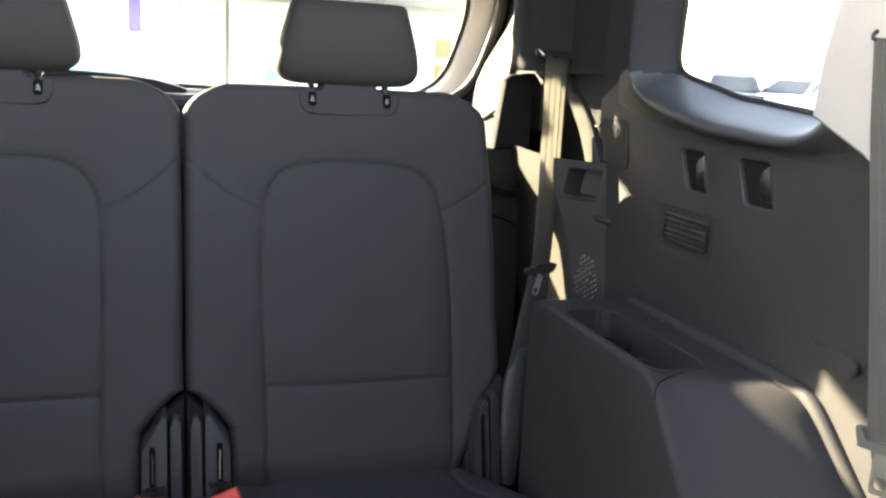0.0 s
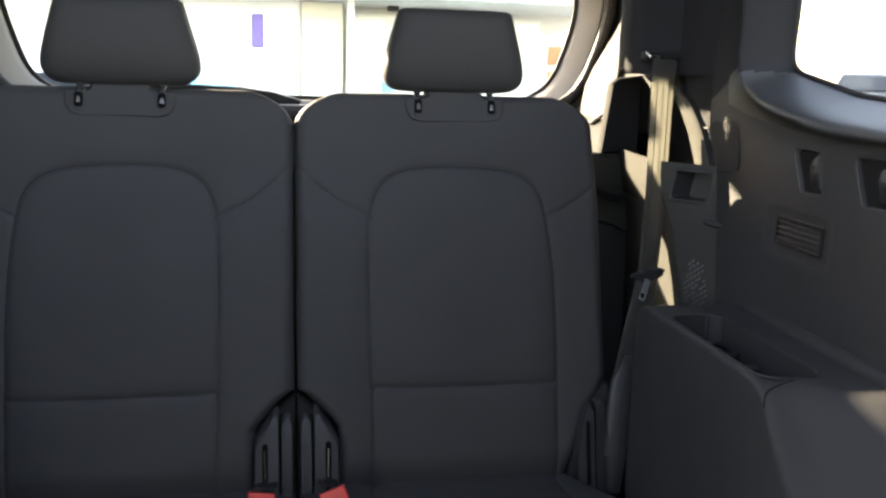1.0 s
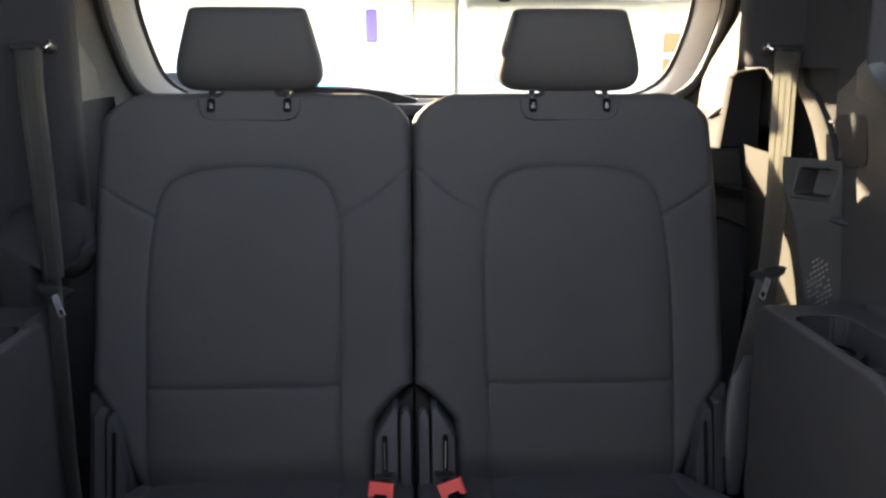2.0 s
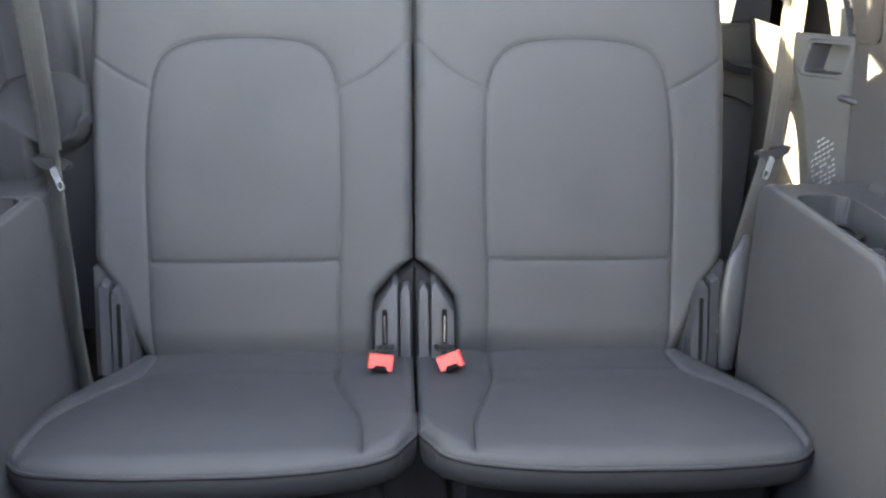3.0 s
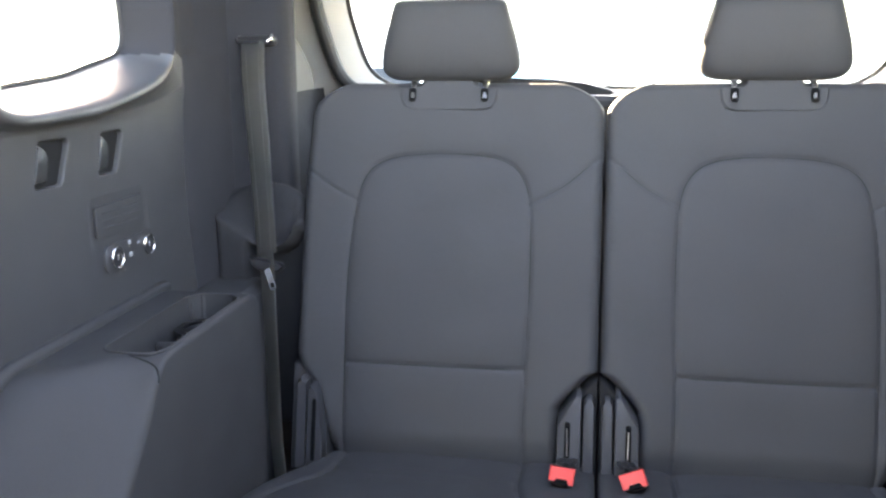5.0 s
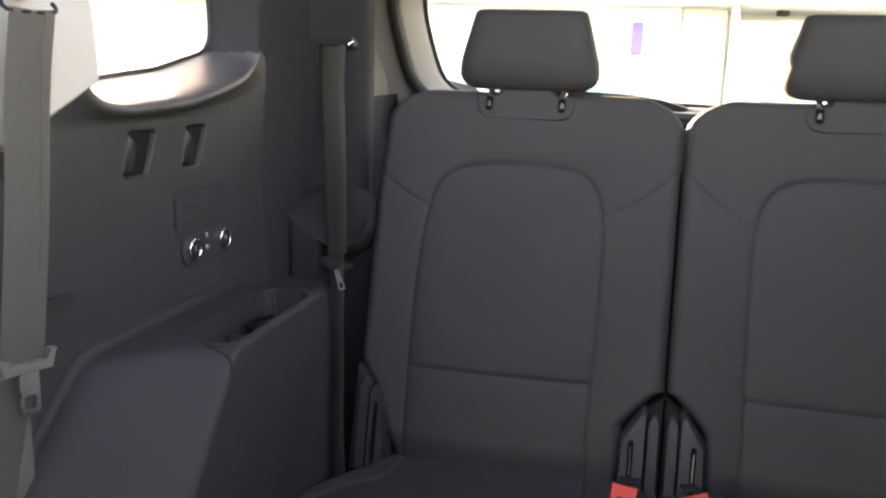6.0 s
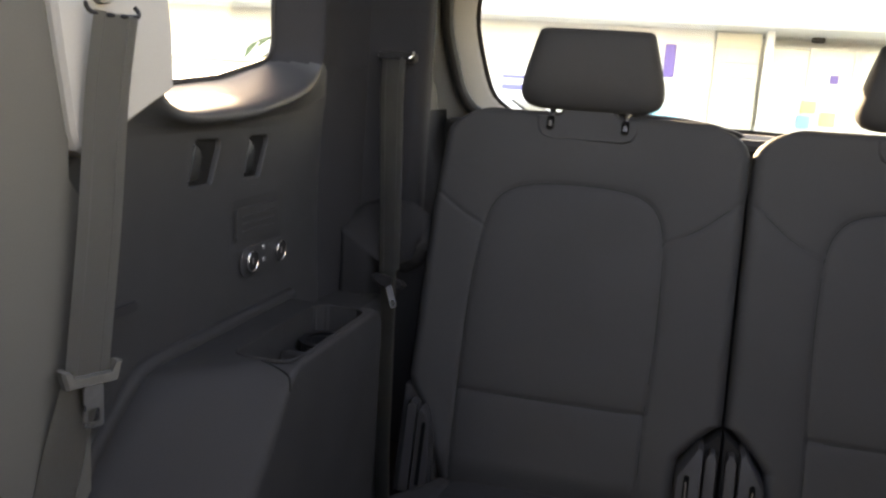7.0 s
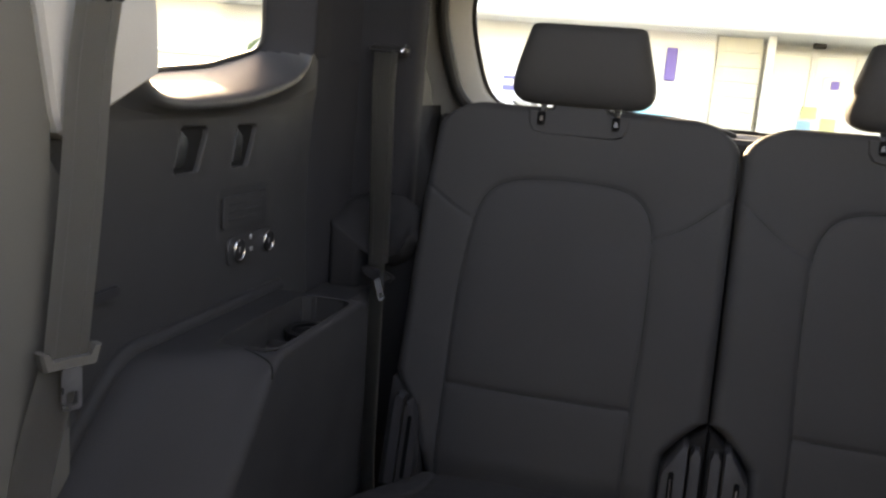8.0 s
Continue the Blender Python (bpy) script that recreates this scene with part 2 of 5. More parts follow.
def curve(points, n=12):
    """A Catmull-Rom line through the points."""
    p = [np.array(q, float) for q in points]
    p = [2 * p[0] - p[1]] + p + [2 * p[-1] - p[-2]]
    out = []
    for i in range(1, len(p) - 2):
        for k in range(n):
            t = k / n
            out.append(0.5 * (2 * p[i] + (p[i + 1] - p[i - 1]) * t + (2 * p[i - 1] - 5 * p[i] + 4 * p[i + 1] - p[i + 2]) * t * t + (3 * p[i] - p[i - 1] - 3 * p[i + 1] + p[i + 2]) * t ** 3))
    out.append(p[-2])
    return out


def turned(across, i, n):
    """The direction of a belt's width at step i of n; two directions: it turns from one to the other."""
    if isinstance(across, list):
        return Vector(across[0]).lerp(Vector(across[1]), i / max(n - 1, 1)).normalized()
    return Vector(across).normalized()


def ribbon(points, across, width, thick=0.0034, ribs=3):
    """A belt with a lightly ribbed face, along the points; across: the direction of its width."""
    pts = [Vector(p) for p in points]
    rings = []
    for i, p in enumerate(pts):
        ac = turned(across, i, len(pts))
        d = (pts[min(i + 1, len(pts) - 1)] - pts[max(i - 1, 0)]).normalized()
        w = (ac - d * ac.dot(d)).normalized()
        nrm = d.cross(w).normalized()
        front, rear = [], []
        for k in range(ribs * 2 + 1):
            u = k / (ribs * 2) - 0.5
            h = thick * (0.85 if k % 2 else 0.25) * (0.3 if k in (0, ribs * 2) else 1)
            front.append(p + w * width * u + nrm * h)
            rear.append(p + w * width * u - nrm * h)
        rings.append([tuple(q) for q in front + rear[::-1]])
    return loft(rings)


def woven_lines(points, across, width):
    """Three narrow lines woven along a belt's front face."""
    pts = [Vector(p) for p in points]
    geos = []
    for u in (-0.27, 0.0, 0.27):
        line = []
        for i, p in enumerate(pts):
            ac = turned(across, i, len(pts))
            d = (pts[min(i + 1, len(pts) - 1)] - pts[max(i - 1, 0)]).normalized()
            w = (ac - d * ac.dot(d)).normalized()
            nrm = d.cross(w).normalized()
            if nrm.y > 0:
                nrm = -nrm
            line.append(p + w * width * u + nrm * 0.0019)
        geos.append(ribbon(line, across, 0.0016, 0.0012, 1))
    return join(*geos)


def disc(centre, axis, radius, thick, n=24, hole=0.0):
    """A short round piece along an axis, with a hole through it if asked."""
    q = Vector(axis).to_track_quat("Z", "Y").to_matrix()
    c = Vector(centre)

    def ring(r, h):
        return [tuple(c + q @ Vector((r * math.cos(2 * math.pi * k / n), r * math.sin(2 * math.pi * k / n), h))) for k in range(n)]
    b = min(thick, radius) * 0.2
    if hole:
        return loft([ring(hole, 0), ring(radius, 0), ring(radius, thick - b), ring(radius - b, thick), ring(hole + b, thick), ring(hole, thick - b), ring(hole, 0)], True, False)
    return loft([ring(radius, 0), ring(radius, thick - b), ring(radius - b, thick)])


def prism(outline, axis, a, b, r=0.003):
    """An outline in the two other axes, drawn out from a to b along an axis, with its edges eased."""
    o = [Vector((p[0], p[1])) for p in outline]
    c = sum(o, Vector((0, 0))) / len(o)

    def ring(k, h):
        out = []
        for p in o:
            d = p - c
            q = c + d * (1 - k / max(d.length, 1e-6))
            out.append({"x": (h, q.x, q.y), "y": (q.x, h, q.y), "z": (q.x, q.y, h)}[axis])
        return out
    s = 1 if b > a else -1
    return loft([ring(r, a), ring(0, a + s * r), ring(0, b - s * r), ring(r, b)])


def rounded(x0, x1, y0, y1, r, n=5):
    """The outline of a rectangle with round corners."""
    out = []
    for cx, cy, a0 in ((x1 - r, y1 - r, 0), (x0 + r, y1 - r, 90), (x0 + r, y0 + r, 180), (x1 - r, y0 + r, 270)):
        out += [(cx + r * math.cos(radians(a0 + 90 * k / n)), cy + r * math.sin(radians(a0 + 90 * k / n))) for k in range(n + 1)]
    return out


def ease(t):
    t = np.clip(t, 0, 1)
    return t * t * (3 - 2 * t)


def inside(px, pz, line):
    hit = np.zeros(px.shape, bool)
    pts = list(line) + [line[0]]
    for (ax, az), (bx, bz) in zip(pts[:-1], pts[1:]):
        if abs(bz - az) < 1e-9:
            continue
        cross = ((az > pz) != (bz > pz)) & (px < (bx - ax) * (pz - az) / (bz - az) + ax)
        hit ^= cross
    return hit


# ---- the cabin's shell ----
def structure(name, geo, material, label, angle=35.0):
    return tagged(made(name, *geo, material, angle), label, name.split("_")[0], kind="structure")


structure("floor", block(-0.84, 0.84, -3.3, 0.9, 0.02, 0.08), FLOOR_CARPET, "black carpeted floor of the cabin under the seats")
# Unseen roof opening, added to let fill light onto the seats.
structure("ceiling", join(block(-0.84, 0.84, -0.15, 0.73, 1.44, 1.50, 0.02), block(-0.84, -0.62, -2.10, -0.15, 1.44, 1.50, 0.01), block(0.62, 0.84, -2.10, -0.15, 1.44, 1.50, 0.01), block(-0.84, 0.84, -3.3, -2.10, 1.44, 1.50, 0.02)), HEADLINING, "pale fabric headlining with an added opening for fill light")
# Unseen wall added where the windscreen would be; keeps front light off the backrests.
structure("wall_front", join(block(-0.84, 0.84, -3.3, -3.2, 0.0, 1.5), block(-0.70, 0.70, -3.2, -2.9, 0.7, 0.98, 0.05)), PLASTIC, "unseen dark wall that closes the cabin and cuts front light")


# Added pane over that opening; its tint limits the fill light.
roof = thing("window_roof", (0, -1.1, 1.47), "added unseen roof glass that lets fill light into the cabin", "window", kind="structure")
part("pane", block(-0.62, 0.62, -2.10, -0.15, 1.468, 1.474, 0.001), UNSEEN_GLASS, roof).visible_shadow = False


def radial(poly, centre, n, soft):
    """An outline as its distances from a centre at n angles, its corners rounded."""
    c = np.array(centre, float)
    p = [np.array(q, float) - c for q in poly]
    out = []
    for k in range(n):
        a = 2 * math.pi * k / n
        d = np.array((math.cos(a), math.sin(a)))
        best = 0.0
        for i in range(len(p)):
            u, v = p[i], p[(i + 1) % len(p)] - p[i]
            det = d[0] * -v[1] + v[0] * d[1]
            if abs(det) < 1e-9:
                continue
            t = (u[0] * -v[1] + v[0] * u[1]) / det
            s = (d[0] * u[1] - d[1] * u[0]) / det
            if -1e-6 <= s <= 1 + 1e-6 and t > 0:
                best = max(best, t)
        out.append(best)
    r = np.array(out)
    for _ in range(soft):
        r = (np.roll(r, 1) + 2 * r + np.roll(r, -1)) / 4
    return [(c[0] + r[k] * math.cos(2 * math.pi * k / n), c[1] + r[k] * math.sin(2 * math.pi * k / n)) for k in range(n)]


WIN_C = (-0.31, 1.22)
WINDOW = radial([(-0.53, 1.050), (-0.30, 1.066), (-0.122, 1.100), (-0.137, 1.36), (-0.53, 1.36)], WIN_C, 288, 24)
WIDE = [(WIN_C[0] + (y - WIN_C[0]) * (1.75 if y > WIN_C[0] else 1.1), WIN_C[1] + (z - WIN_C[1]) * 1.25) for y, z in WINDOW]
LIP = radial([(-0.60, 1.06), (-0.56, 1.024), (-0.50, 1.013), (-0.34, 1.016), (-0.24, 1.031), (-0.165, 1.047), (-0.120, 1.068), (-0.102, 1.105), (-0.098, 1.22), (-0.11, 1.41), (-0.60, 1.41)], WIN_C, 288, 30)
FRINGE = radial([(-0.74, 1.0), (0.02, 1.0), (0.02, 1.44), (-0.74, 1.44)], WIN_C, 288, 0)
OUTER = radial([(-0.80, -0.1), (0.95, -0.1), (0.95, 1.5), (-0.80, 1.5)], WIN_C, 288, 0)


def blend(a, b, t):
    return [(p[0] + (q[0] - p[0]) * t, p[1] + (q[1] - p[1]) * t) for p, q in zip(a, b)]


def at_x(outline, x):
    return [(x, y, z) for y, z in outline]


def side_window_surround(s):
    """The moulded ledge round the quarter window and the body side outside it."""
    profile = ((0.75, 0.7130), (0.50, 0.7110), (0.28, 0.7065), (0.12, 0.6995))
    fold = ((0.07, 0.6905), (0.15, 0.6895), (0.24, 0.6905), (0.33, 0.6945), (0.41, 0.7010), (0.49, 0.7090), (0.58, 0.7200), (0.72, 0.7380), (0.88, 0.7580))
    rings = [at_x(FRINGE, 0.7137)] + [at_x(blend(LIP, FRINGE, k), x) for k, x in profile] + [at_x(LIP, 0.6935)] + [at_x(blend(LIP, WINDOW, k), x) for k, x in fold] + [at_x(WINDOW, 0.772)]
    inner = loft(rings[2:], True, False)
    apron = loft(rings[:3], True, False)
    skin = loft([at_x(WINDOW, 0.772), at_x(WIDE, 0.785), at_x(WIDE, 0.80), at_x(OUTER, 0.80), at_x(OUTER, 0.83), at_x(WIDE, 0.83), at_x(WIDE, 0.80)], True, False)
    return mirrored(inner, s), mirrored(apron, s), mirrored(skin, s)


def divided(geo, test):
    """A mesh parted in two by a test of each face's middle."""
    halves = ([], [])
    for f in geo[1]:
        c = [sum(geo[0][i][k] for i in f) / len(f) for k in range(3)]
        halves[0 if test(c) else 1].append(f)
    out = []
    for faces in halves:
        used = sorted({i for f in faces for i in f})
        at = {i: k for k, i in enumerate(used)}
        out.append(([geo[0][i] for i in used], [tuple(at[i] for i in f) for f in faces]))
    return out


for s, side in ((1, "right"), (-1, "left")):
    inner, apron, skin = side_window_surround(s)
    structure("wall_" + side, skin, PLASTIC_DARK, "dark body side round the rear quarter window")
    upper, lower = divided(inner, lambda c: c[2] > 1.097 and c[1] > -0.33)
    cloth, grained = divided(apron, lambda c: -27 < math.degrees(math.atan2(c[2] - WIN_C[1], c[1] - WIN_C[0])) < 170)
    structure("trim_window_apron_" + side, grained, PLASTIC, "black grained trim below the window ledge", 50)
    structure("trim_window_frame_" + side, cloth, PILLAR_CLOTH, "dark cloth trim round the upper window ledge", 50)
    structure("trim_window_" + side, lower, LEDGE, "black satin ledge round the rear quarter window", 50)
    structure("trim_window_upper_" + side, upper, PILLAR_CLOTH, "dark cloth-covered trim behind the quarter window", 50)
    win = thing("window_" + side, (s * 0.79, -0.31, 1.05), "quarter window with rounded corners and a black edge", "window", kind="structure")
    small = [(WIN_C[0] + (y - WIN_C[0]) * 0.999, WIN_C[1] + (z - WIN_C[1]) * 0.999) for y, z in WINDOW]
    glass = part("pane", mirrored(loft([at_x(small, 0.774), at_x(small, 0.778)]), s), GLASS, win)
    glass.visible_shadow = False
    inset = [(WIN_C[0] + (y - WIN_C[0]) * 0.972, WIN_C[1] + (z - WIN_C[1]) * 0.965) for y, z in WINDOW]
    part("seal", mirrored(loft([at_x(inset, 0.7735), at_x(inset, 0.771), at_x(blend(inset, WINDOW, 0.97), 0.768), at_x(blend(inset, WINDOW, 0.97), 0.7735), at_x(inset, 0.7735)], True, False), s), RUBBER, win, "thin black rubber edge")
    # body side ahead of the pillar: the left door stands open, the right one is shut
    front = block(0.74, 0.82, -3.3, -1.86, 0.0, 1.40, 0.02)
    rail = block(0.74, 0.82, -3.3, -0.80, 1.38, 1.5, 0.01)
    sill = block(0.74, 0.82, -1.87, -0.80, 0.0, 0.14 if s < 0 else 1.03, 0.02)
    structure("wall_door_" + side, mirrored(join(front, rail, sill), s), PLASTIC, "dark body side with the rear door opening")
    if s > 0:
        door_glass = thing("window_door_" + side, (s * 0.78, -1.3, 1.03), "side door window ahead of the pillar", "window", kind="structure")
        part("pane", mirrored(block(0.778, 0.783, -1.86, -0.80, 1.03, 1.38, 0.001), s), UNSEEN_GLASS, door_glass).visible_shadow = False


# ---- side trim panels with their recesses ----
def lines(a, b, step, edges, r=0.003):
    """Grid lines from a to b, with extra ones just round each edge."""
    out = set(np.round(np.arange(a, b + step / 2, step), 5))
    for e in edges:
        out = {v for v in out if abs(v - e) > r * 1.2}
        out |= {round(e - r, 5), round(e + r, 5)}
    return sorted(v for v in out if a - 1e-6 <= v <= b + 1e-6)


POCKETS = [(-0.326, -0.243, 0.923, 0.992), (-0.476, -0.383, 0.924, 0.994)]
POCKET_SHAPES = [[(-0.246, 0.988), (-0.309, 0.989), (-0.322, 0.928), (-0.272, 0.927)], [(-0.387, 0.989), (-0.456, 0.990), (-0.471, 0.929), (-0.411, 0.928)]]


def hollow_edge(z):
    """Outer and inner edge of the strip along the belt hollow, at a height."""
    return float(np.interp(z, [0.90, 0.924, 0.971, 1.004, 1.04, 1.056, 1.10], [-0.014, -0.006, 0.022, 0.052, 0.095, 0.135, 0.16])), float(np.interp(z, [0.90, 0.917, 0.946, 0.986, 1.025, 1.05, 1.10], [0.036, 0.043, 0.060, 0.088, 0.128, 0.165, 0.19]))


def panel_x(y, z, frames):
    x = 0.712 + 0.004 * math.sin((z - 0.7) * 9)
    for y0, y1, z0, z1, d in frames:
        if y0 < y < y1 and z0 < z < z1:
            x += d
    return x


def side_panel(s, frames):
    cut = POCKETS + ([LATCH] if s > 0 else [])
    ys = lines(-1.0, 0.12, 0.02, [e for p in cut + frames for e in p[:2]])
    zs = lines(0.30, 1.0, 0.02, [e for p in cut + frames for e in p[2:4]])
    verts = [(panel_x(y, z, frames), y, z) for y in ys for z in zs]
    n = len(zs)
    faces = []
    for i in range(len(ys) - 1):
        for j in range(n - 1):
            y, z = (ys[i] + ys[i + 1]) / 2, (zs[j] + zs[j + 1]) / 2
            if s > 0 and z > 0.905 and y > hollow_edge(z)[0] - 0.016:
                continue
            if not any(y0 < y < y1 and z0 < z < z1 for y0, y1, z0, z1 in cut):
                faces.append((i * n + j, i * n + j + 1, (i + 1) * n + j + 1, (i + 1) * n + j))
    rim = block(0.76, 0.79, -1.0, 0.12, 0.30, 1.0, 0.002)
    return mirrored(join((verts, faces), rim), s)


def pocket(s, box, shape):
    """A hook pocket: a tapered hole with soft corners and a slanting floor, let into the panel."""
    y0, y1, z0, z1 = box
    c = (sum(q[0] for q in shape) / 4, sum(q[1] for q in shape) / 4)
    outer = radial([(y0 - 0.004, z0 - 0.004), (y1 + 0.004, z0 - 0.004), (y1 + 0.004, z1 + 0.004), (y0 - 0.004, z1 + 0.004)], c, 96, 0)
    hole = radial(shape, c, 96, 5)

    def ring(k, depth):
        """The outline drawn in towards its middle, at a depth behind the panel's face."""
        return [(panel_x(z, z, []) + depth, c[0] + (y - c[0]) * k, c[1] + (z - c[1]) * k) for y, z in hole]
    flat = [(panel_x(z, z, []) - 0.0004, y, z) for y, z in outer]
    rim = loft([flat, ring(1.05, -0.0004), ring(1.02, -0.0002), ring(0.995, 0.0010), ring(0.972, 0.0035), ring(0.955, 0.0065)], True, False)
    return mirrored(rim, s), mirrored(loft([ring(0.955, 0.0065), ring(0.925, 0.034), ring(0.4, 0.036), ring(0.4, 0.038)], True, True), s)


LATCH = (-0.018, 0.117, 0.870, 0.912)
VENT_FRAME = (-0.352, -0.196, 0.829, 0.895, 0.0022)
for s, side in ((1, "right"), (-1, "left")):
    trim = thing("trim_panel_" + side, (s * 0.71, -0.3, 0.72), "black grained plastic side panel with two hook pockets", "side panel", kind="structure")
    part("panel", side_panel(s, [VENT_FRAME]), PLASTIC, trim, angle=30)
    for box, shape in zip(POCKETS, POCKET_SHAPES):
        rim, hollow = pocket(s, box, shape)
        part("pocket_rim", rim, PLASTIC, trim, "soft rim of a tapered hook pocket", 60)
        # Inside coloured near-black to deepen the pocket's shade.
        part("pocket", hollow, SHADE_BLACK, trim, "tapered hook pocket, blackened inside for its shade", 50)
        (yt, zt), (yb, zb) = shape[1], shape[2]
        plate = [(yb + 0.003, zb + 0.008), (yb + 0.027, zb + 0.008), (yb + 0.030, zb + 0.012), (yt + 0.023, zt - 0.022), (yt + 0.019, zt - 0.013), (yt + 0.010, zt - 0.007), (yt + 0.002, zt - 0.005)]
        part("hook", mirrored(prism(plate, "x", 0.750, 0.7155, 0.0032), s), HOOK_GREY, trim, "smooth grey hook plate inside its pocket", 60)
    if s > 0:
        vent = thing("air_vent", (0.71, -0.27, 0.84), "black slatted air vent set in the side panel", "air vent")
        outer, mouth = rounded(-0.337, -0.220, 0.843, 0.886, 0.004), rounded(-0.333, -0.224, 0.847, 0.881, 0.003)
        part("bezel", loft([[(0.7190, y, z) for y, z in outer], [(0.7135, y, z) for y, z in outer], [(0.7127, y, z) for y, z in blend(outer, mouth, 0.4)], [(0.7135, y, z) for y, z in mouth], [(0.724, y, z) for y, z in mouth]], True, False), PLASTIC_DARK, vent)
        # Flat plate whose near-black colour stands for the vent's inner shade.
        part("backing", block(0.7235, 0.7265, -0.336, -0.221, 0.844, 0.885, 0.001), SHADE_SEAM_BLACK, vent, "near-black plate for the shade behind the slats")
        for k in range(4):
            z = 0.8515 + k * 0.0082
            part("slat", moved(block(-0.006, 0.006, -0.3325, -0.2245, -0.0013, 0.0013, 0.0006), pose(0.7185, 0, z, 0, 25, 0)), PLASTIC_MID, vent)
        cap = thing("cover_cap", (0.71, -0.615, 0.77), "oval black plastic cover cap on the side panel", "cover cap")
        part("cap", prism(rounded(-0.655, -0.578, 0.768, 0.792, 0.010), "x", 0.712, 0.704, 0.002), PLASTIC, cap)
    else:
        knobs = thing("rear_socket", (-0.71, -0.257, 0.80), "pair of chrome-rimmed round sockets with small symbols between", "socket")
        part("base_plate", mirrored(prism(rounded(-0.332, -0.184, 0.785, 0.827, 0.014), "x", 0.7135, 0.7105, 0.001), -1), PLASTIC, knobs)
        for y in (-0.304, -0.209):
            ring = part("socket_ring", mirrored(disc((0.709, y, 0.806), (-1, 0, 0), 0.0165, 0.0042, 32, 0.0146), -1), CHROME, knobs, "bright chrome socket ring")
            cap = part("socket_cap", mirrored(disc((0.709, y, 0.806), (-1, 0, 0), 0.0144, 0.0030, 28), -1), PLASTIC_DARK, knobs)
            under(made("mark", *mirrored(block(0.7052, 0.7064, y - 0.0012, y + 0.0012, 0.802, 0.811, 0.0003), -1), STEEL), cap, "small pale printed mark")
        for y, z, w in ((-0.262, 0.820, 0.003), (-0.260, 0.801, 0.0045)):
            part("symbol", mirrored(block(0.7090, 0.7108, y - w, y + w, z - 0.0035, z + 0.0035, 0.0008), -1), STEEL, knobs, "small pale printed symbol")
        plate = thing("blank_plate", (-0.71, -0.27, 0.84), "black slotted blank plate above the sockets", "plate")
        part("plate", mirrored(prism(rounded(-0.342, -0.206, 0.840, 0.886, 0.005), "x", 0.7175, 0.7132, 0.001), -1), PLASTIC, plate)
        for z in (0.852, 0.863, 0.874):
            part("rib", mirrored(block(0.7116, 0.7140, -0.325, -0.223, z - 0.0013, z + 0.0013, 0.0006), -1), PLASTIC, plate)
        cap = thing("cover_cap", (-0.71, -0.6, 0.8), "thin black plastic cover slot on the side panel", "cover cap")
        part("cap", mirrored(prism(rounded(-0.650, -0.590, 0.800, 0.812, 0.004), "x", 0.712, 0.705, 0.002), -1), PLASTIC_MID, cap)


# ---- wheel arch boxes with their storage trays ----
def arch_top(x, y, end=-0.10):
    """Height of the box: level along the seat, falling away towards the front."""
    u = ease((x - 0.56) / 0.15)
    front = -0.450 - 0.11 * u
    d = np.maximum(0.0, front - y)
    drop = np.where(d < 0.05, d * d * 8, 0.02 + (d - 0.05) * (1.12 - 0.25 * u))
    back = np.clip((y - end + 0.034) / 0.034, 0.0, 1.0)
    return 0.722 - drop - 0.03 * (1 - np.sqrt(1 - back * back))


TRAY = (0.5635, 0.648, -0.474, -0.192)


def in_tray(x, y, r=0.026):
    dx = max(TRAY[0] + r - x, x - TRAY[1] + r, 0.0)
    dy = max(TRAY[2] + r - y, y - TRAY[3] + r, 0.0)
    return TRAY[0] < x < TRAY[1] and TRAY[2] < y < TRAY[3] and math.hypot(dx, dy) <= r


def arch_box(s):
    end = -0.10 if s > 0 else -0.15
    xs = lines(0.5615, 0.72, 0.0035, TRAY[:2], 0.0012)
    ys = lines(-1.0, -0.50, 0.02, []) + lines(-0.490, -0.175, 0.0035, TRAY[2:], 0.0012) + lines(-0.174, end, 0.0025, [])
    cols = []
    for y in ys:
        col = []
        r = 0.0078 + 0.018 * float(ease((-0.470 - y) / 0.07))
        start = 0.553 + r + 0.0004
        edge = float(arch_top(0.56, y, end))
        for k in (0.0, 0.2, 0.4, 0.6, 0.8, 1.0):
            col.append((0.553 + 0.010 * (1 - k) ** 2, y, 0.08 + (edge - 0.08 - r) * k))
        for a in (18, 36, 54, 72):
            col.append((0.553 + r * (1 - math.cos(radians(a))), y, edge - r + r * math.sin(radians(a))))
        for x in xs:
            x = start + (x - 0.5615) * (0.72 - start) / (0.72 - 0.5615)
            z = float(arch_top(x, y, end))
            if in_tray(x, y):
                z -= 0.050 if y < -0.325 else 0.075
            col.append((x, y, z))
        cols.append(col)
    v, f = loft(cols, False, False)
    n, m = len(cols[0]), len(cols)
    f = f + [tuple((m - 1) * n + j for j in range(n)) + (len(v),)]
    v = v + [(0.72, end, 0.08)]
    return mirrored((v, f), s)


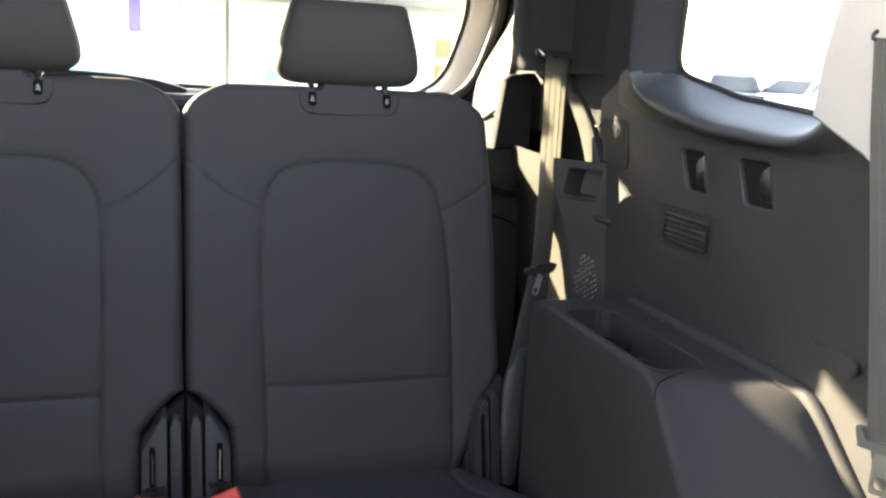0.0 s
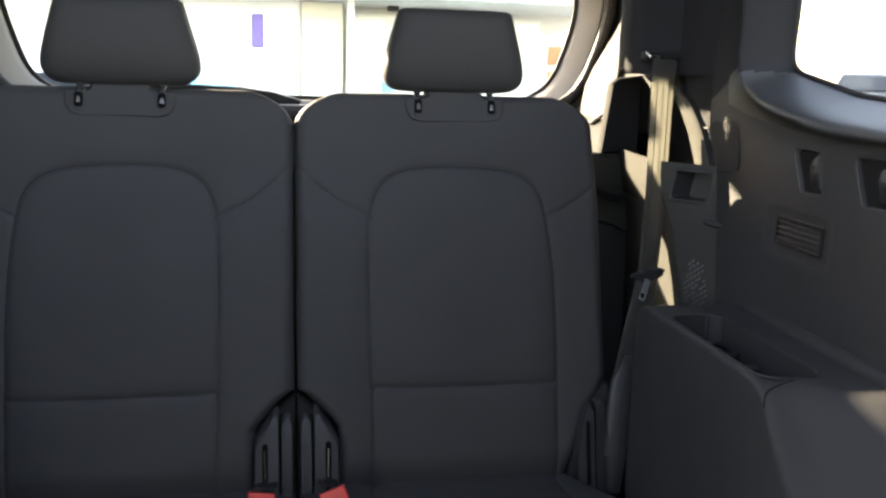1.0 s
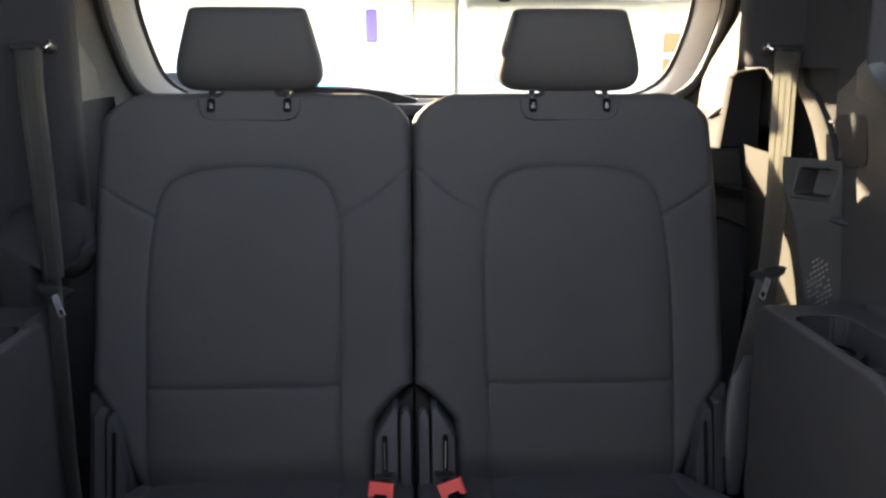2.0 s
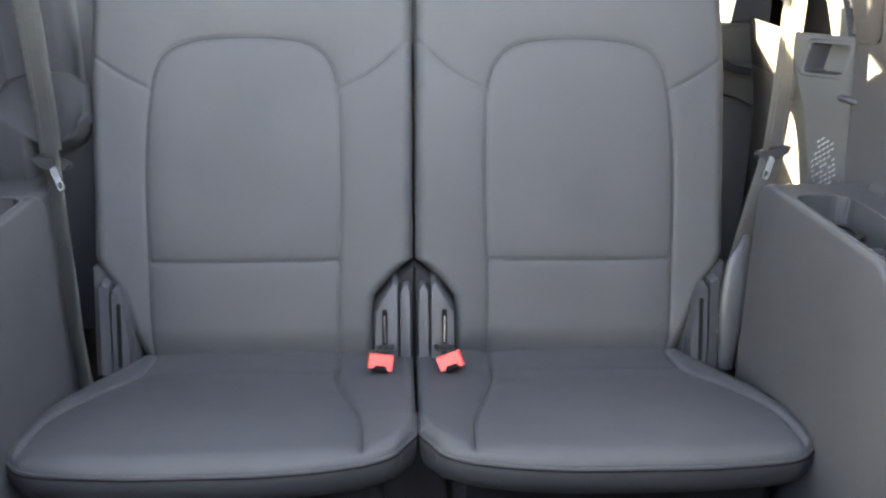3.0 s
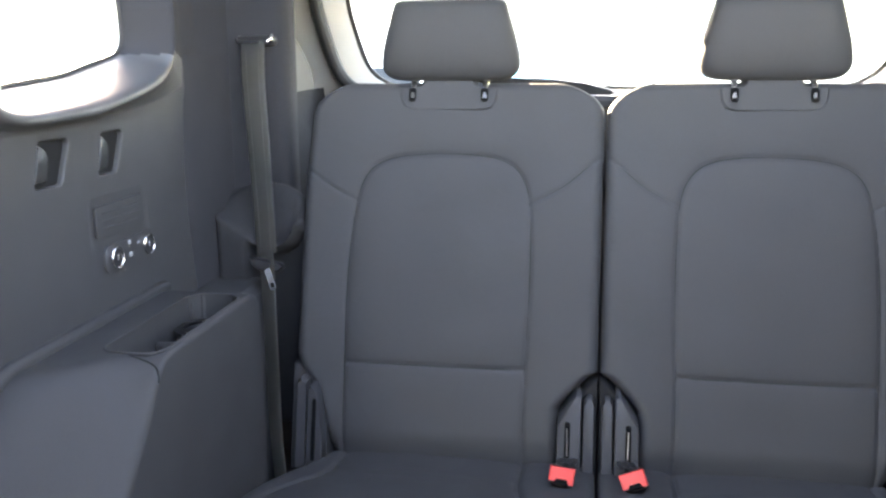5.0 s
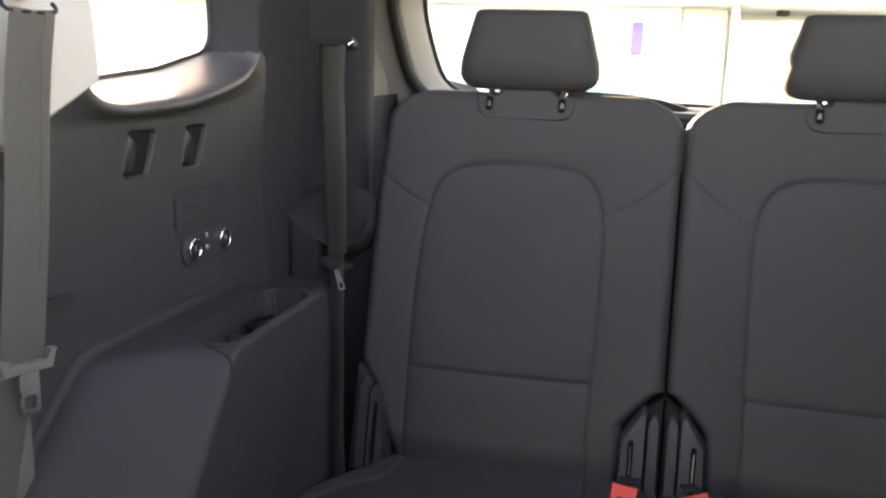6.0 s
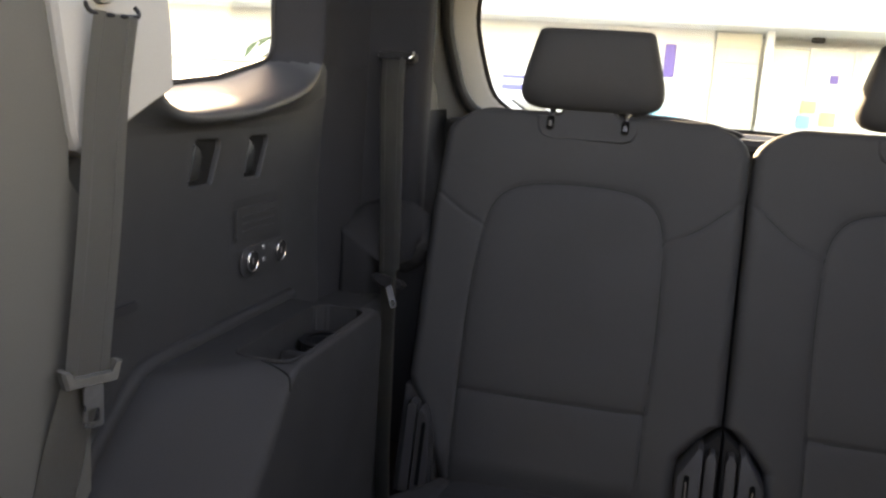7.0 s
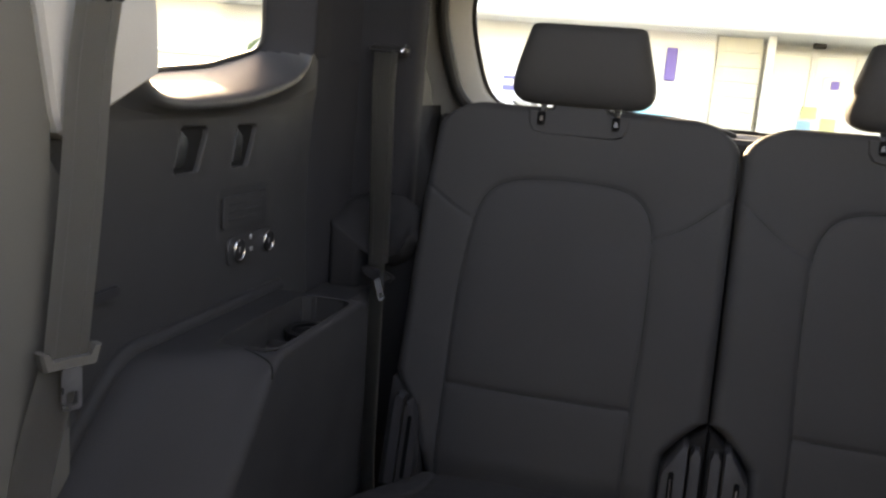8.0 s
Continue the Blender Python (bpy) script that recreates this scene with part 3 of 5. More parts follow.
for s, side in ((1, "right"), (-1, "left")):
    arch = thing("trim_arch_" + side, (s * 0.63, -0.4, 0.08), "black plastic wheel arch box with a sunken storage tray", "wheel arch", kind="structure")
    part("box", arch_box(s), ARCH_PLASTIC, arch, angle=32)
    part("cup_ring", mirrored(disc((0.606, -0.248, 0.646), (0, 0, 1), 0.041, 0.040, 32, 0.037), s), PLASTIC_DARK, arch, "round cup holder wall in the tray")
    part("divider", mirrored(block(0.565, 0.647, -0.331, -0.318, 0.640, 0.686, 0.005), s), ARCH_PLASTIC, arch, "low wall that parts cup holder and tray")
    rim = [(x, y, 0.7222) for x, y in rounded(TRAY[0] - 0.0005, TRAY[1] + 0.0015, TRAY[2] - 0.0015, TRAY[3] + 0.0015, 0.027)]
    part("tray_rim", mirrored(tube(rim, 0.0019, 8, True), s), ARCH_PLASTIC, arch, "smooth rounded rim of the tray")
    crease = []
    for x, y in ((0.602, -0.480), (0.588, -0.481), (0.574, -0.483), (0.565, -0.486), (0.559, -0.490), (0.5555, -0.494), (0.5538, -0.498)):
        r = 0.0078 + 0.018 * float(ease((-0.470 - y) / 0.07))
        k = max(0.0, 0.553 + r - x)
        crease.append((x, y, float(arch_top(max(x, 0.56), y)) - r + math.sqrt(max(0.0, r * r - k * k)) - 0.0003))
    part("parting_line", mirrored(tube(curve(crease, 4), 0.0011, 6), s), SHADE_SEAM_BLACK, arch, "thin dark parting line ahead of the tray")
    if s < 0:
        part("rear_end", mirrored(block(0.605, 0.72, -0.17, 0.06, 0.08, 0.69, 0.015), s), ARCH_PLASTIC, arch, "set-back rear end of the arch box")
    # welt where box and side panel meet
    seam = [(0.7125, y, float(arch_top(0.71, y)) + 0.001) for y in np.arange(-0.80, -0.15, 0.02)]
    part("welt", mirrored(tube(seam, 0.0125, 14), s), ARCH_PLASTIC, arch, "broad rounded welt")


# ---- pillars ----
def pillar_trim(s):
    """Light trim of the pillar ahead of the quarter window, ending in a slanted point."""
    front = [(-0.552, 1.055), (-0.556, 1.12), (-0.585, 1.25), (-0.60, 1.44), (-0.83, 1.44), (-0.785, 1.25), (-0.752, 1.133), (-0.726, 1.012), (-0.718, 0.994), (-0.702, 0.986), (-0.688, 0.990), (-0.639, 1.018)]
    return mirrored(prism(front, "x", 0.760, 0.6835, 0.005), s)


for s, side in ((1, "right"), (-1, "left")):
    structure("trim_pillar_" + side, pillar_trim(s), TRIM_GREY, "light grey pillar trim ahead of the quarter window", 25)
    edge = [(-1.0, 0.98), (-0.715, 0.98), (-0.715, 1.44), (-1.0, 1.44)] if s > 0 else [(-1.0, 0.30), (-0.690, 0.30), (-0.690, 0.935), (-0.718, 0.970), (-0.720, 1.44), (-1.0, 1.44)]
    structure("trim_door_edge_" + side, mirrored(prism(edge, "x", 0.745, 0.694, 0.006), s), TRIM_BEIGE, "grey lining between pillar trim and door", 30)
    # dark rear pillar with the deep hollow that the third row belt hangs in front of
    rings = []
    for z in np.linspace(0.919, 1.092, 30) if s > 0 else (0.66, 0.8, 0.94, 1.02, 1.095):
        if s > 0:
            o, i = hollow_edge(z)
            front = [(0.7178, o - 0.16), (0.7168, o - 0.020), (0.7160, o - 0.013), (0.724, o - 0.011), (0.724, o - 0.006), (0.709, o - 0.003), (0.7055, o + 0.002), (0.7050, o + (i - o) * 0.5), (0.7062, i - 0.004), (0.711, i), (0.785, i + 0.012), (0.788, 0.215)]
        else:
            front = [(0.724, -0.06), (0.716, -0.05), (0.708, -0.03), (0.704, 0.0), (0.700, 0.03), (0.698, 0.05), (0.696, 0.08), (0.694, 0.11), (0.692, 0.14), (0.690, 0.18)]
        prof = front + ([(0.786, 0.31), (0.80, 0.33)] if s > 0 else [(0.690, 0.235), (0.690, 0.24), (0.69, 0.27), (0.72, 0.33), (0.80, 0.33)]) + [(0.80, -0.10)]
        rings.append([(x, y, z) for x, y in prof])
    if s > 0:
        # Only the sun-facing strip gets a lighter grey, to look sunlit.
        crest, rest = divided(loft(rings), lambda c: c[0] < 0.7122 and hollow_edge(c[2])[0] - 0.004 < c[1] < hollow_edge(c[2])[1] + 0.001 and 0.9195 < c[2] < 1.09)
        structure("trim_hollow_edge_right", crest, TRIM_LOWER, "grey curved edge strip of the belt hollow, lightened to look sunlit", 60)
        structure("trim_rear_pillar_right", rest, SOFT_TRIM, "black rear pillar trim with a hollow behind the belt", 40)
    else:
        structure("trim_rear_pillar_left", mirrored(loft(rings), s), PILLAR_CLOTH, "black rear pillar trim behind the seat belt", 40)
    # deeper upper part, on whose front face the belt guide sits
    edge = 0.612 if s > 0 else 0.592
    prof = [(0.722, -0.03), (0.712, 0.03), (0.704, 0.085), (0.694, 0.116), (0.66, 0.128), (edge + 0.02, 0.136), (edge + 0.005, 0.145), (edge, 0.165), (edge + 0.006, 0.22), (0.64, 0.28), (0.69, 0.33), (0.76, 0.345), (0.80, 0.33), (0.80, -0.03)]
    rings = []
    for z, k in ((1.088 if s > 0 else 0.80, 0.05 if s > 0 else 0.0), (1.092, 0.02 if s > 0 else 0.0), (1.100, 0.0), (1.20, 0.0), (1.30, 0.0), (1.44, 0.0)):
        lean = (z - 1.1) * 0.10
        rings.append([(x + (0.74 - x) * k, y + (0.16 - y) * k + lean * 0.2, z) for x, y in prof])
    structure("trim_upper_pillar_" + side, mirrored(loft(rings), s), PILLAR_CLOTH, "dark cloth-covered upper pillar behind the belt guide", 50)


# ---- load space behind the seats ----
def ring_xz(outline, y0, slope=0.28):
    return [(x, y0 - slope * (z - 1.0), z) for x, z in outline]


REAR_C = (0.0, 1.2)
REAR_GLASS = radial([(-0.605, 1.0), (0.670, 1.0), (0.735, 1.25), (0.68, 1.402), (-0.62, 1.402), (-0.665, 1.25)], REAR_C, 180, 9)
REAR_RECT = radial([(-0.84, -0.1), (0.84, -0.1), (0.84, 1.5), (-0.84, 1.5)], REAR_C, 180, 0)


def grown(outline, d, c=REAR_C):
    out = []
    for x, z in outline:
        v = Vector((x - c[0], z - c[1]))
        v *= 1 + d / v.length
        out.append((c[0] + v.x, c[1] + v.y))
    return out


structure("wall_rear", loft([ring_xz(REAR_GLASS, 0.86), ring_xz(grown(REAR_GLASS, 0.006), 0.845), ring_xz(grown(REAR_GLASS, 0.045), 0.815), ring_xz(grown(REAR_GLASS, 0.052), 0.825), ring_xz(REAR_RECT, 0.835), ring_xz(REAR_RECT, 0.90), ring_xz(REAR_GLASS, 0.90), ring_xz(REAR_GLASS, 0.86)], True, False), TRIM_GREY, "light grey tailgate lining round the rear window", 40)
rear = thing("window_rear", (0, 0.86, 1.0), "wide rear window with rounded lower corners", "window", kind="structure")
glass = part("pane", loft([ring_xz(grown(REAR_GLASS, -0.001), 0.874), ring_xz(grown(REAR_GLASS, -0.001), 0.878)]), GLASS, rear)
glass.visible_shadow = False
part("seal", loft([ring_xz(grown(REAR_GLASS, -0.012), 0.872), ring_xz(grown(REAR_GLASS, -0.012), 0.868), ring_xz(grown(REAR_GLASS, -0.001), 0.866), ring_xz(grown(REAR_GLASS, -0.001), 0.872)], True, False), RUBBER, rear, "black edge of the rear glass")
structure("trim_wiper_cover", prism([(-0.36, 0.985), (0.012, 0.985), (0.030, 0.998), (0.020, 1.004), (-0.04, 1.020), (-0.12, 1.030), (-0.24, 1.034), (-0.36, 1.032)], "y", 0.800, 0.850, 0.004), PLASTIC_MID, "dark grey wiper motor cover below the rear glass", 30)
film = thing("window_film", (-0.20, 0.85, 1.03), "torn light blue protective film on the rear glass", "film")
part("sheet", ([(x, 0.8665 - 0.28 * (z - 1.0) - k, z) for k in (0.0, 0.0006) for x, z in ((-0.30, 1.016), (-0.118, 1.016), (-0.150, 1.052), (-0.30, 1.062))], [(0, 1, 2, 3), (7, 6, 5, 4), (0, 4, 5, 1), (1, 5, 6, 2), (2, 6, 7, 3), (3, 7, 4, 0)]), BLUE, film)
structure("trim_tailgate_seal", tube(ring_xz(grown(REAR_GLASS, 0.058), 0.795), 0.016, 10, True), RUBBER, "black rubber tailgate seal")
# Unseen blocks added in the sun's path, to shade the right side panel.
blocker = [(0.90, 1.425), (1.02, 1.420), (1.03, 1.43), (0.98, 1.53), (0.90, 1.54)]
structure("trim_spoiler", join(prism(blocker, "x", -0.36, -0.07, 0.006), prism(blocker, "x", 0.07, 0.36, 0.006)), PLASTIC_DARK, "unseen dark two-part block added to shade the right side panel")
structure("trim_tailgate", join(block(-0.80, 0.80, 0.76, 0.83, 0.08, 0.985, 0.02), block(-0.70, 0.70, 0.72, 0.80, 0.955, 0.992, 0.012)), PLASTIC, "dark lower tailgate lining below the rear glass")

for s, side in ((1, "right"), (-1, "left")):
    # light trim from the rear pillar to the tailgate opening
    cols = []
    for k in range(9):
        t = k / 8
        col = []
        for z in np.linspace(0.97, 1.44, 12):
            y0 = 0.44 - 0.28 * (z - 1.08) * (1 - t)
            y = y0 + (0.72 - y0) * t
            x = 0.700 + 0.02 * t + 0.10 * ease((z - 1.02) / 0.26) * t + 0.02 * math.sin(t * math.pi) * (1.2 - z)
            col.append((x, y - 0.10 * (z - 1.0) * t, z))
        cols.append(col)
    shell = loft(cols, False, False)
    back = ([(x + 0.012, y, z) for x, y, z in shell[0]], [tuple(reversed(f)) for f in shell[1]])
    structure("trim_load_pillar_" + side, mirrored(join(shell, back), s), TRIM_BEIGE, "light grey trim beside the tailgate opening", 50)
    structure("trim_load_panel_" + side, mirrored(loft([[(0.712, y, z) for y, z in ((0.28, 0.97), (0.52, 0.97), (0.40, 1.44), (0.28, 1.44))], [(0.735, y, z) for y, z in ((0.28, 0.97), (0.52, 0.97), (0.40, 1.44), (0.28, 1.44))]]), s), PLASTIC_DARK, "black trim panel behind the rear pillar")
    cols = []
    for k in range(15):
        y0 = 0.37 if s > 0 else 0.22
        y = y0 + (0.78 - y0) * k / 14
        cols.append([(0.655 + 0.05 * ease((z - 0.80) / 0.18) + 0.012 * math.sin(y * 11), y, z) for z in np.linspace(0.08, 0.985 if s > 0 else 1.01, 14)])
    shell = loft(cols, False, False)
    back = ([(x + 0.03, y, z) for x, y, z in shell[0]], [tuple(reversed(f)) for f in shell[1]])
    structure("trim_load_side_" + side, mirrored(join(shell, back), s), SOFT_TRIM, "black plastic side lining of the load space", 50)
    if s < 0:
        bol = thing("trim_bolster_left", (-0.64, 0.13, 0.64), "rounded black plastic trim bolster beside the backrest", "trim", kind="structure")
        rings = []
        for x in np.linspace(0.545, 0.72, 36):
            crest = float(np.interp(x, [0.545, 0.549, 0.56, 0.585, 0.62, 0.65, 0.68, 0.70, 0.72], [0.806, 0.826, 0.842, 0.857, 0.863, 0.858, 0.848, 0.836, 0.820]))
            brink = float(np.interp(x, [0.545, 0.552, 0.565, 0.59, 0.62, 0.65, 0.68, 0.70, 0.72], [0.790, 0.792, 0.770, 0.755, 0.757, 0.774, 0.794, 0.806, 0.806]))
            wall = 0.090 - 0.066 * float(ease((x - 0.622) / 0.026)) + 0.05 * float(ease((x - 0.692) / 0.028))
            edge = 0.026 + 0.05 * float(ease((x - 0.697) / 0.023)) + 0.03 * float(ease((0.556 - x) / 0.011))
            prof = [(wall, 0.385), (wall, 0.62), (wall, brink - 0.030), (min(wall, edge + 0.010), brink - 0.014), (edge, brink - 0.005), (edge + 0.001, brink), (edge + 0.007, brink + 0.004)]
            prof += [(edge + 0.030, brink + (crest - brink) * 0.22), (edge + 0.052, brink + (crest - brink) * 0.62), (edge + 0.066, crest - 0.004), (edge + 0.074, crest), (edge + 0.082, crest - 0.003), (edge + 0.11, crest - 0.05), (0.26, crest - 0.12), (0.26, 0.385)]
            rings.append([(x, y, z) for y, z in prof])
        part("bolster", mirrored(loft(rings), s), SOFT_TRIM, bol, angle=60)
    else:
        # Flat dark plate in the outline of the unlit hollow beyond the belt.
        structure("trim_belt_recess", prism([(0.630, 0.925), (0.71, 0.925), (0.71, 1.085), (0.660, 1.078), (0.646, 1.066)], "y", 0.32, 0.35, 0.004), SOFT_TRIM, "dark plate standing for the shaded hollow behind the belt")
        structure("trim_corner_right", join(prism([(0.522, 0.79), (0.60, 0.785), (0.66, 0.775), (0.70, 0.757), (0.71, 0.757), (0.71, 0.925), (0.522, 0.925)], "y", 0.322, 0.36, 0.006), prism(rounded(0.56, 0.705, 0.850, 0.918, 0.010), "y", 0.316, 0.33, 0.004)), TRIM_LOWER, "grey corner trim behind the belt with a raised band", 50)
        structure("trim_corner_lower_right", prism(rounded(0.50, 0.71, 0.10, 0.80, 0.012), "y", 0.332, 0.37, 0.006), PLASTIC, "dark plastic lining below the grey corner trim", 50)
        structure("trim_check_strap", tube(curve([(0.70, 0.58, 0.972), (0.69, 0.50, 0.992), (0.684, 0.40, 1.018)], 4), 0.006, 8), RUBBER, "black strap across the light trim")
        quarter = thing("trim_quarter_right", (0.69, 0.1, 0.60), "grey plastic quarter trim with a grille beside the backrest", "trim", kind="structure")

        def ridge(z):
            """Where the upright ridge between side face and front face stands, at a height."""
            levels = [0.56, 0.715, 0.775, 0.825, 0.88, 0.94]
            return float(np.interp(z, levels, [0.675, 0.671, 0.6665, 0.661, 0.6490, 0.644])), float(np.interp(z, levels, [-0.05, -0.01, 0.01, 0.025, 0.05, 0.070]))

        def quarter_x(y, z):
            x, y0 = ridge(z)
            d = y0 - y
            if d < 0:
                return x + 0.0015 * math.exp(d / 0.004) - d * 0.10
            return min(x + 0.0015 + d * 0.84, 0.7168)

        cols = []
        for u in list(np.linspace(-0.132, 0.0, 45)) + list(np.linspace(0.003, 0.13, 34)) + list(np.linspace(0.15, 0.35, 9)):
            cols.append([(quarter_x(ridge(z)[1] + u, z), ridge(z)[1] + u, z) for z in list(np.linspace(0.56, 0.866, 16)) + [0.8705, 0.884, 0.898, 0.910, 0.9245, 0.930, 0.936]])
        whole = divided(loft(cols, False, False), lambda c: not (-0.0145 < c[1] < 0.0395 and 0.8705 < c[2] < 0.9245))[0]
        # Parted at the ridge: the front face takes a darker plastic, for its shade.
        behind, ahead = divided(whole, lambda c: c[1] > ridge(c[2])[1])
        # Lower rear faces are darkened as well, to put shade there.
        low, behind = divided(behind, lambda c: c[1] > 0.16 and c[2] < 0.84)
        part("quarter_panel", ahead, PLASTIC_DARK, quarter, "black grained front piece, darkened for the shade on it", 60)
        part("rear_panel", behind, TRIM_LOWER, quarter, "grey-beige rear piece", 60)
        part("low_rear_panel", low, PLASTIC, quarter, "lower rear piece, darkened for the shade on it", 60)
        # Coloured near-black and sloped away from the sun, to keep the hollow shaded.
        part("hollow_floor", loft([[col[-1] for col in cols], [(0.79, col[-1][1], 0.870) for col in cols]], False, False), SHADE_SEAM_BLACK, quarter, "near-black floor put in for the shade of the belt hollow", 60)
        # Small steel strokes that stand for sunlight sparkling through the grille's perforations.
        dots = []
        for i in range(14):
            for j in range(6):
                d = 0.007 + 0.0056 * j
                z = 0.664 + 0.0082 * i + 0.0050 * j
                if abs((d - 0.021) / 0.017) ** 2 + abs((z - 0.722 - (d - 0.021) * 1.1) / 0.048) ** 2 < 1.0 and random.random() < 0.88:
                    y = ridge(z)[1] - d
                    dots.append(moved(block(-0.0009, 0.0009, -0.0010, 0.0010, -0.0032, 0.0032, 0.0006), pose(quarter_x(y, z) - 0.0006, y, z, 30 + 8 * random.random(), 0, 30 + 30 * random.random())))
        part("grille_glints", join(*dots), STEEL, quarter, "slanting rows of bright studs standing for light through grille holes")
        part("pull_handle", moved(block(-0.008, 0.008, -0.021, 0.021, -0.005, 0.005, 0.004), pose(quarter_x(-0.036, 0.838) - 0.003, -0.036, 0.838, 6, 0, 40)), PLASTIC_MID, quarter, "small moulded pull handle")
        part("hook", tube(curve([(0.672, 0.045, 0.672), (0.652, 0.04, 0.664), (0.648, 0.03, 0.652), (0.656, 0.02, 0.648)], 4), 0.004, 8), PLASTIC_MID, quarter, "small plastic hook")
        pocket = thing("latch_pocket", (0.69, -0.0, 0.88), "black rectangular latch pocket beside the belt", "latch pocket")

        def sur(k, lift):
            return [(quarter_x(y, z) - lift, y, z) for y, z in rounded(-0.016 + k * 0.7, 0.041 - k * 0.7, 0.869 + k, 0.926 - k, 0.006)]

        # Surround and backing take the darker plastic too, for the shade on them.
        part("surround", loft([sur(-0.005, -0.003), sur(-0.002, 0.0006), sur(0.001, 0.0012), sur(0.004, 0.0008), sur(0.005, -0.002), sur(0.006, -0.034)], True, False), PLASTIC_DARK, pocket)
        part("backing", loft([sur(0.0055, -0.034), sur(0.0055, -0.037)]), PLASTIC_DARK, pocket)
        strap = thing("release_strap", (0.6, 0.3, 0.84), "black seat release strap with a metal end", "strap")
        part("strap", ribbon(curve([(0.590, 0.300, 0.866), (0.618, 0.298, 0.850), (0.648, 0.300, 0.838), (0.680, 0.305, 0.832)], 5), (0, 0, 1), 0.015, 0.003, 3), SHELL, strap)
        part("buckle", block(0.578, 0.596, 0.290, 0.312, 0.856, 0.878, 0.004), STEEL, strap, "small metal buckle")
        speaker = thing("speaker_cover", (0.71, -0.03, 0.93), "perforated black speaker cover on the side panel", "speaker")
        outline = radial([(0.026, 1.012), (-0.082, 1.018), (-0.096, 0.936), (-0.030, 0.926)], (-0.042, 0.972), 60, 3)
        ring = [(0.7125, y, z) for y, z in outline]
        part("cover", loft([[(x + 0.004, y, z) for x, y, z in ring], ring]), PLASTIC_DARK, speaker)
        dots = []
        for i in range(-10, 11):
            for j in range(-8, 9):
                y, z = -0.042 + i * 0.0055, 0.972 + j * 0.0052 + (0.0026 if i % 2 else 0)
                if inside(np.array(y * 1.06 + 0.042 * 0.06), np.array(z * 1.06 - 0.972 * 0.06), outline):
                    dots.append(disc((0.7126, y, z), (-1, 0, 0), 0.0017, 0.0012, 5))
        part("mesh_dots", join(*dots), PLASTIC_MID, speaker, "fine raised mesh")


# ---- third row seats ----
RECLINE = 0.317
FORWARD = Vector((0, -0.953, 0.302))
PAD = curve([(0.128, 0.37), (0.129, 0.46), (0.129, 0.55), (0.125, 0.70), (0.130, 0.83), (0.150, 0.884), (0.195, 0.909), (0.283, 0.915), (0.375, 0.909), (0.424, 0.884), (0.446, 0.83), (0.457, 0.70), (0.455, 0.55), (0.453, 0.46), (0.452, 0.37)], 8)
CROSS_SEAM = [(0.129, 0.550), (0.28, 0.5485), (0.455, 0.549)]
YOKE_IN = curve([(-0.01, 0.922), (0.03, 0.893), (0.075, 0.857), (0.130, 0.830)], 6)
YOKE_OUT = curve([(0.446, 0.830), (0.49, 0.852), (0.53, 0.877), (0.57, 0.90)], 6)


def line_distance(px, pz, line):
    best = np.full(px.shape, 9.0)
    for (ax, az), (bx, bz) in zip(line[:-1], line[1:]):
        dx, dz = bx - ax, bz - az
        t = np.clip(((px - ax) * dx + (pz - az) * dz) / (dx * dx + dz * dz + 1e-12), 0, 1)
        best = np.minimum(best, np.hypot(px - ax - t * dx, pz - az - t * dz))
    return best


def grid_normals(P):
    a = np.gradient(P, axis=0)
    b = np.gradient(P, axis=1)
    n = np.cross(b, a)
    return n / (np.linalg.norm(n, axis=-1, keepdims=True) + 1e-12)


def back_span(z):
    """The backrest's inner and outer edge at a height."""
    top, tall, wide = 1.043, 0.058, 0.105
    ins = 0.0
    if z > top - tall:
        ins = wide * (1 - max(0.0, 1 - ((z - top + tall) / tall) ** 2) ** 0.55)
    lo = 0.0018 + 0.0652 * float(np.clip((0.551 - z) / 0.060, 0, 1)) ** 0.75 + ins
    hi = np.interp(z, [0.37, 0.39, 0.438, 0.504, 0.539, 0.56, 0.85, 1.0, 1.05], [0.463, 0.469, 0.486, 0.510, 0.537, 0.546, 0.548, 0.541, 0.538]) - ins
    return lo, hi


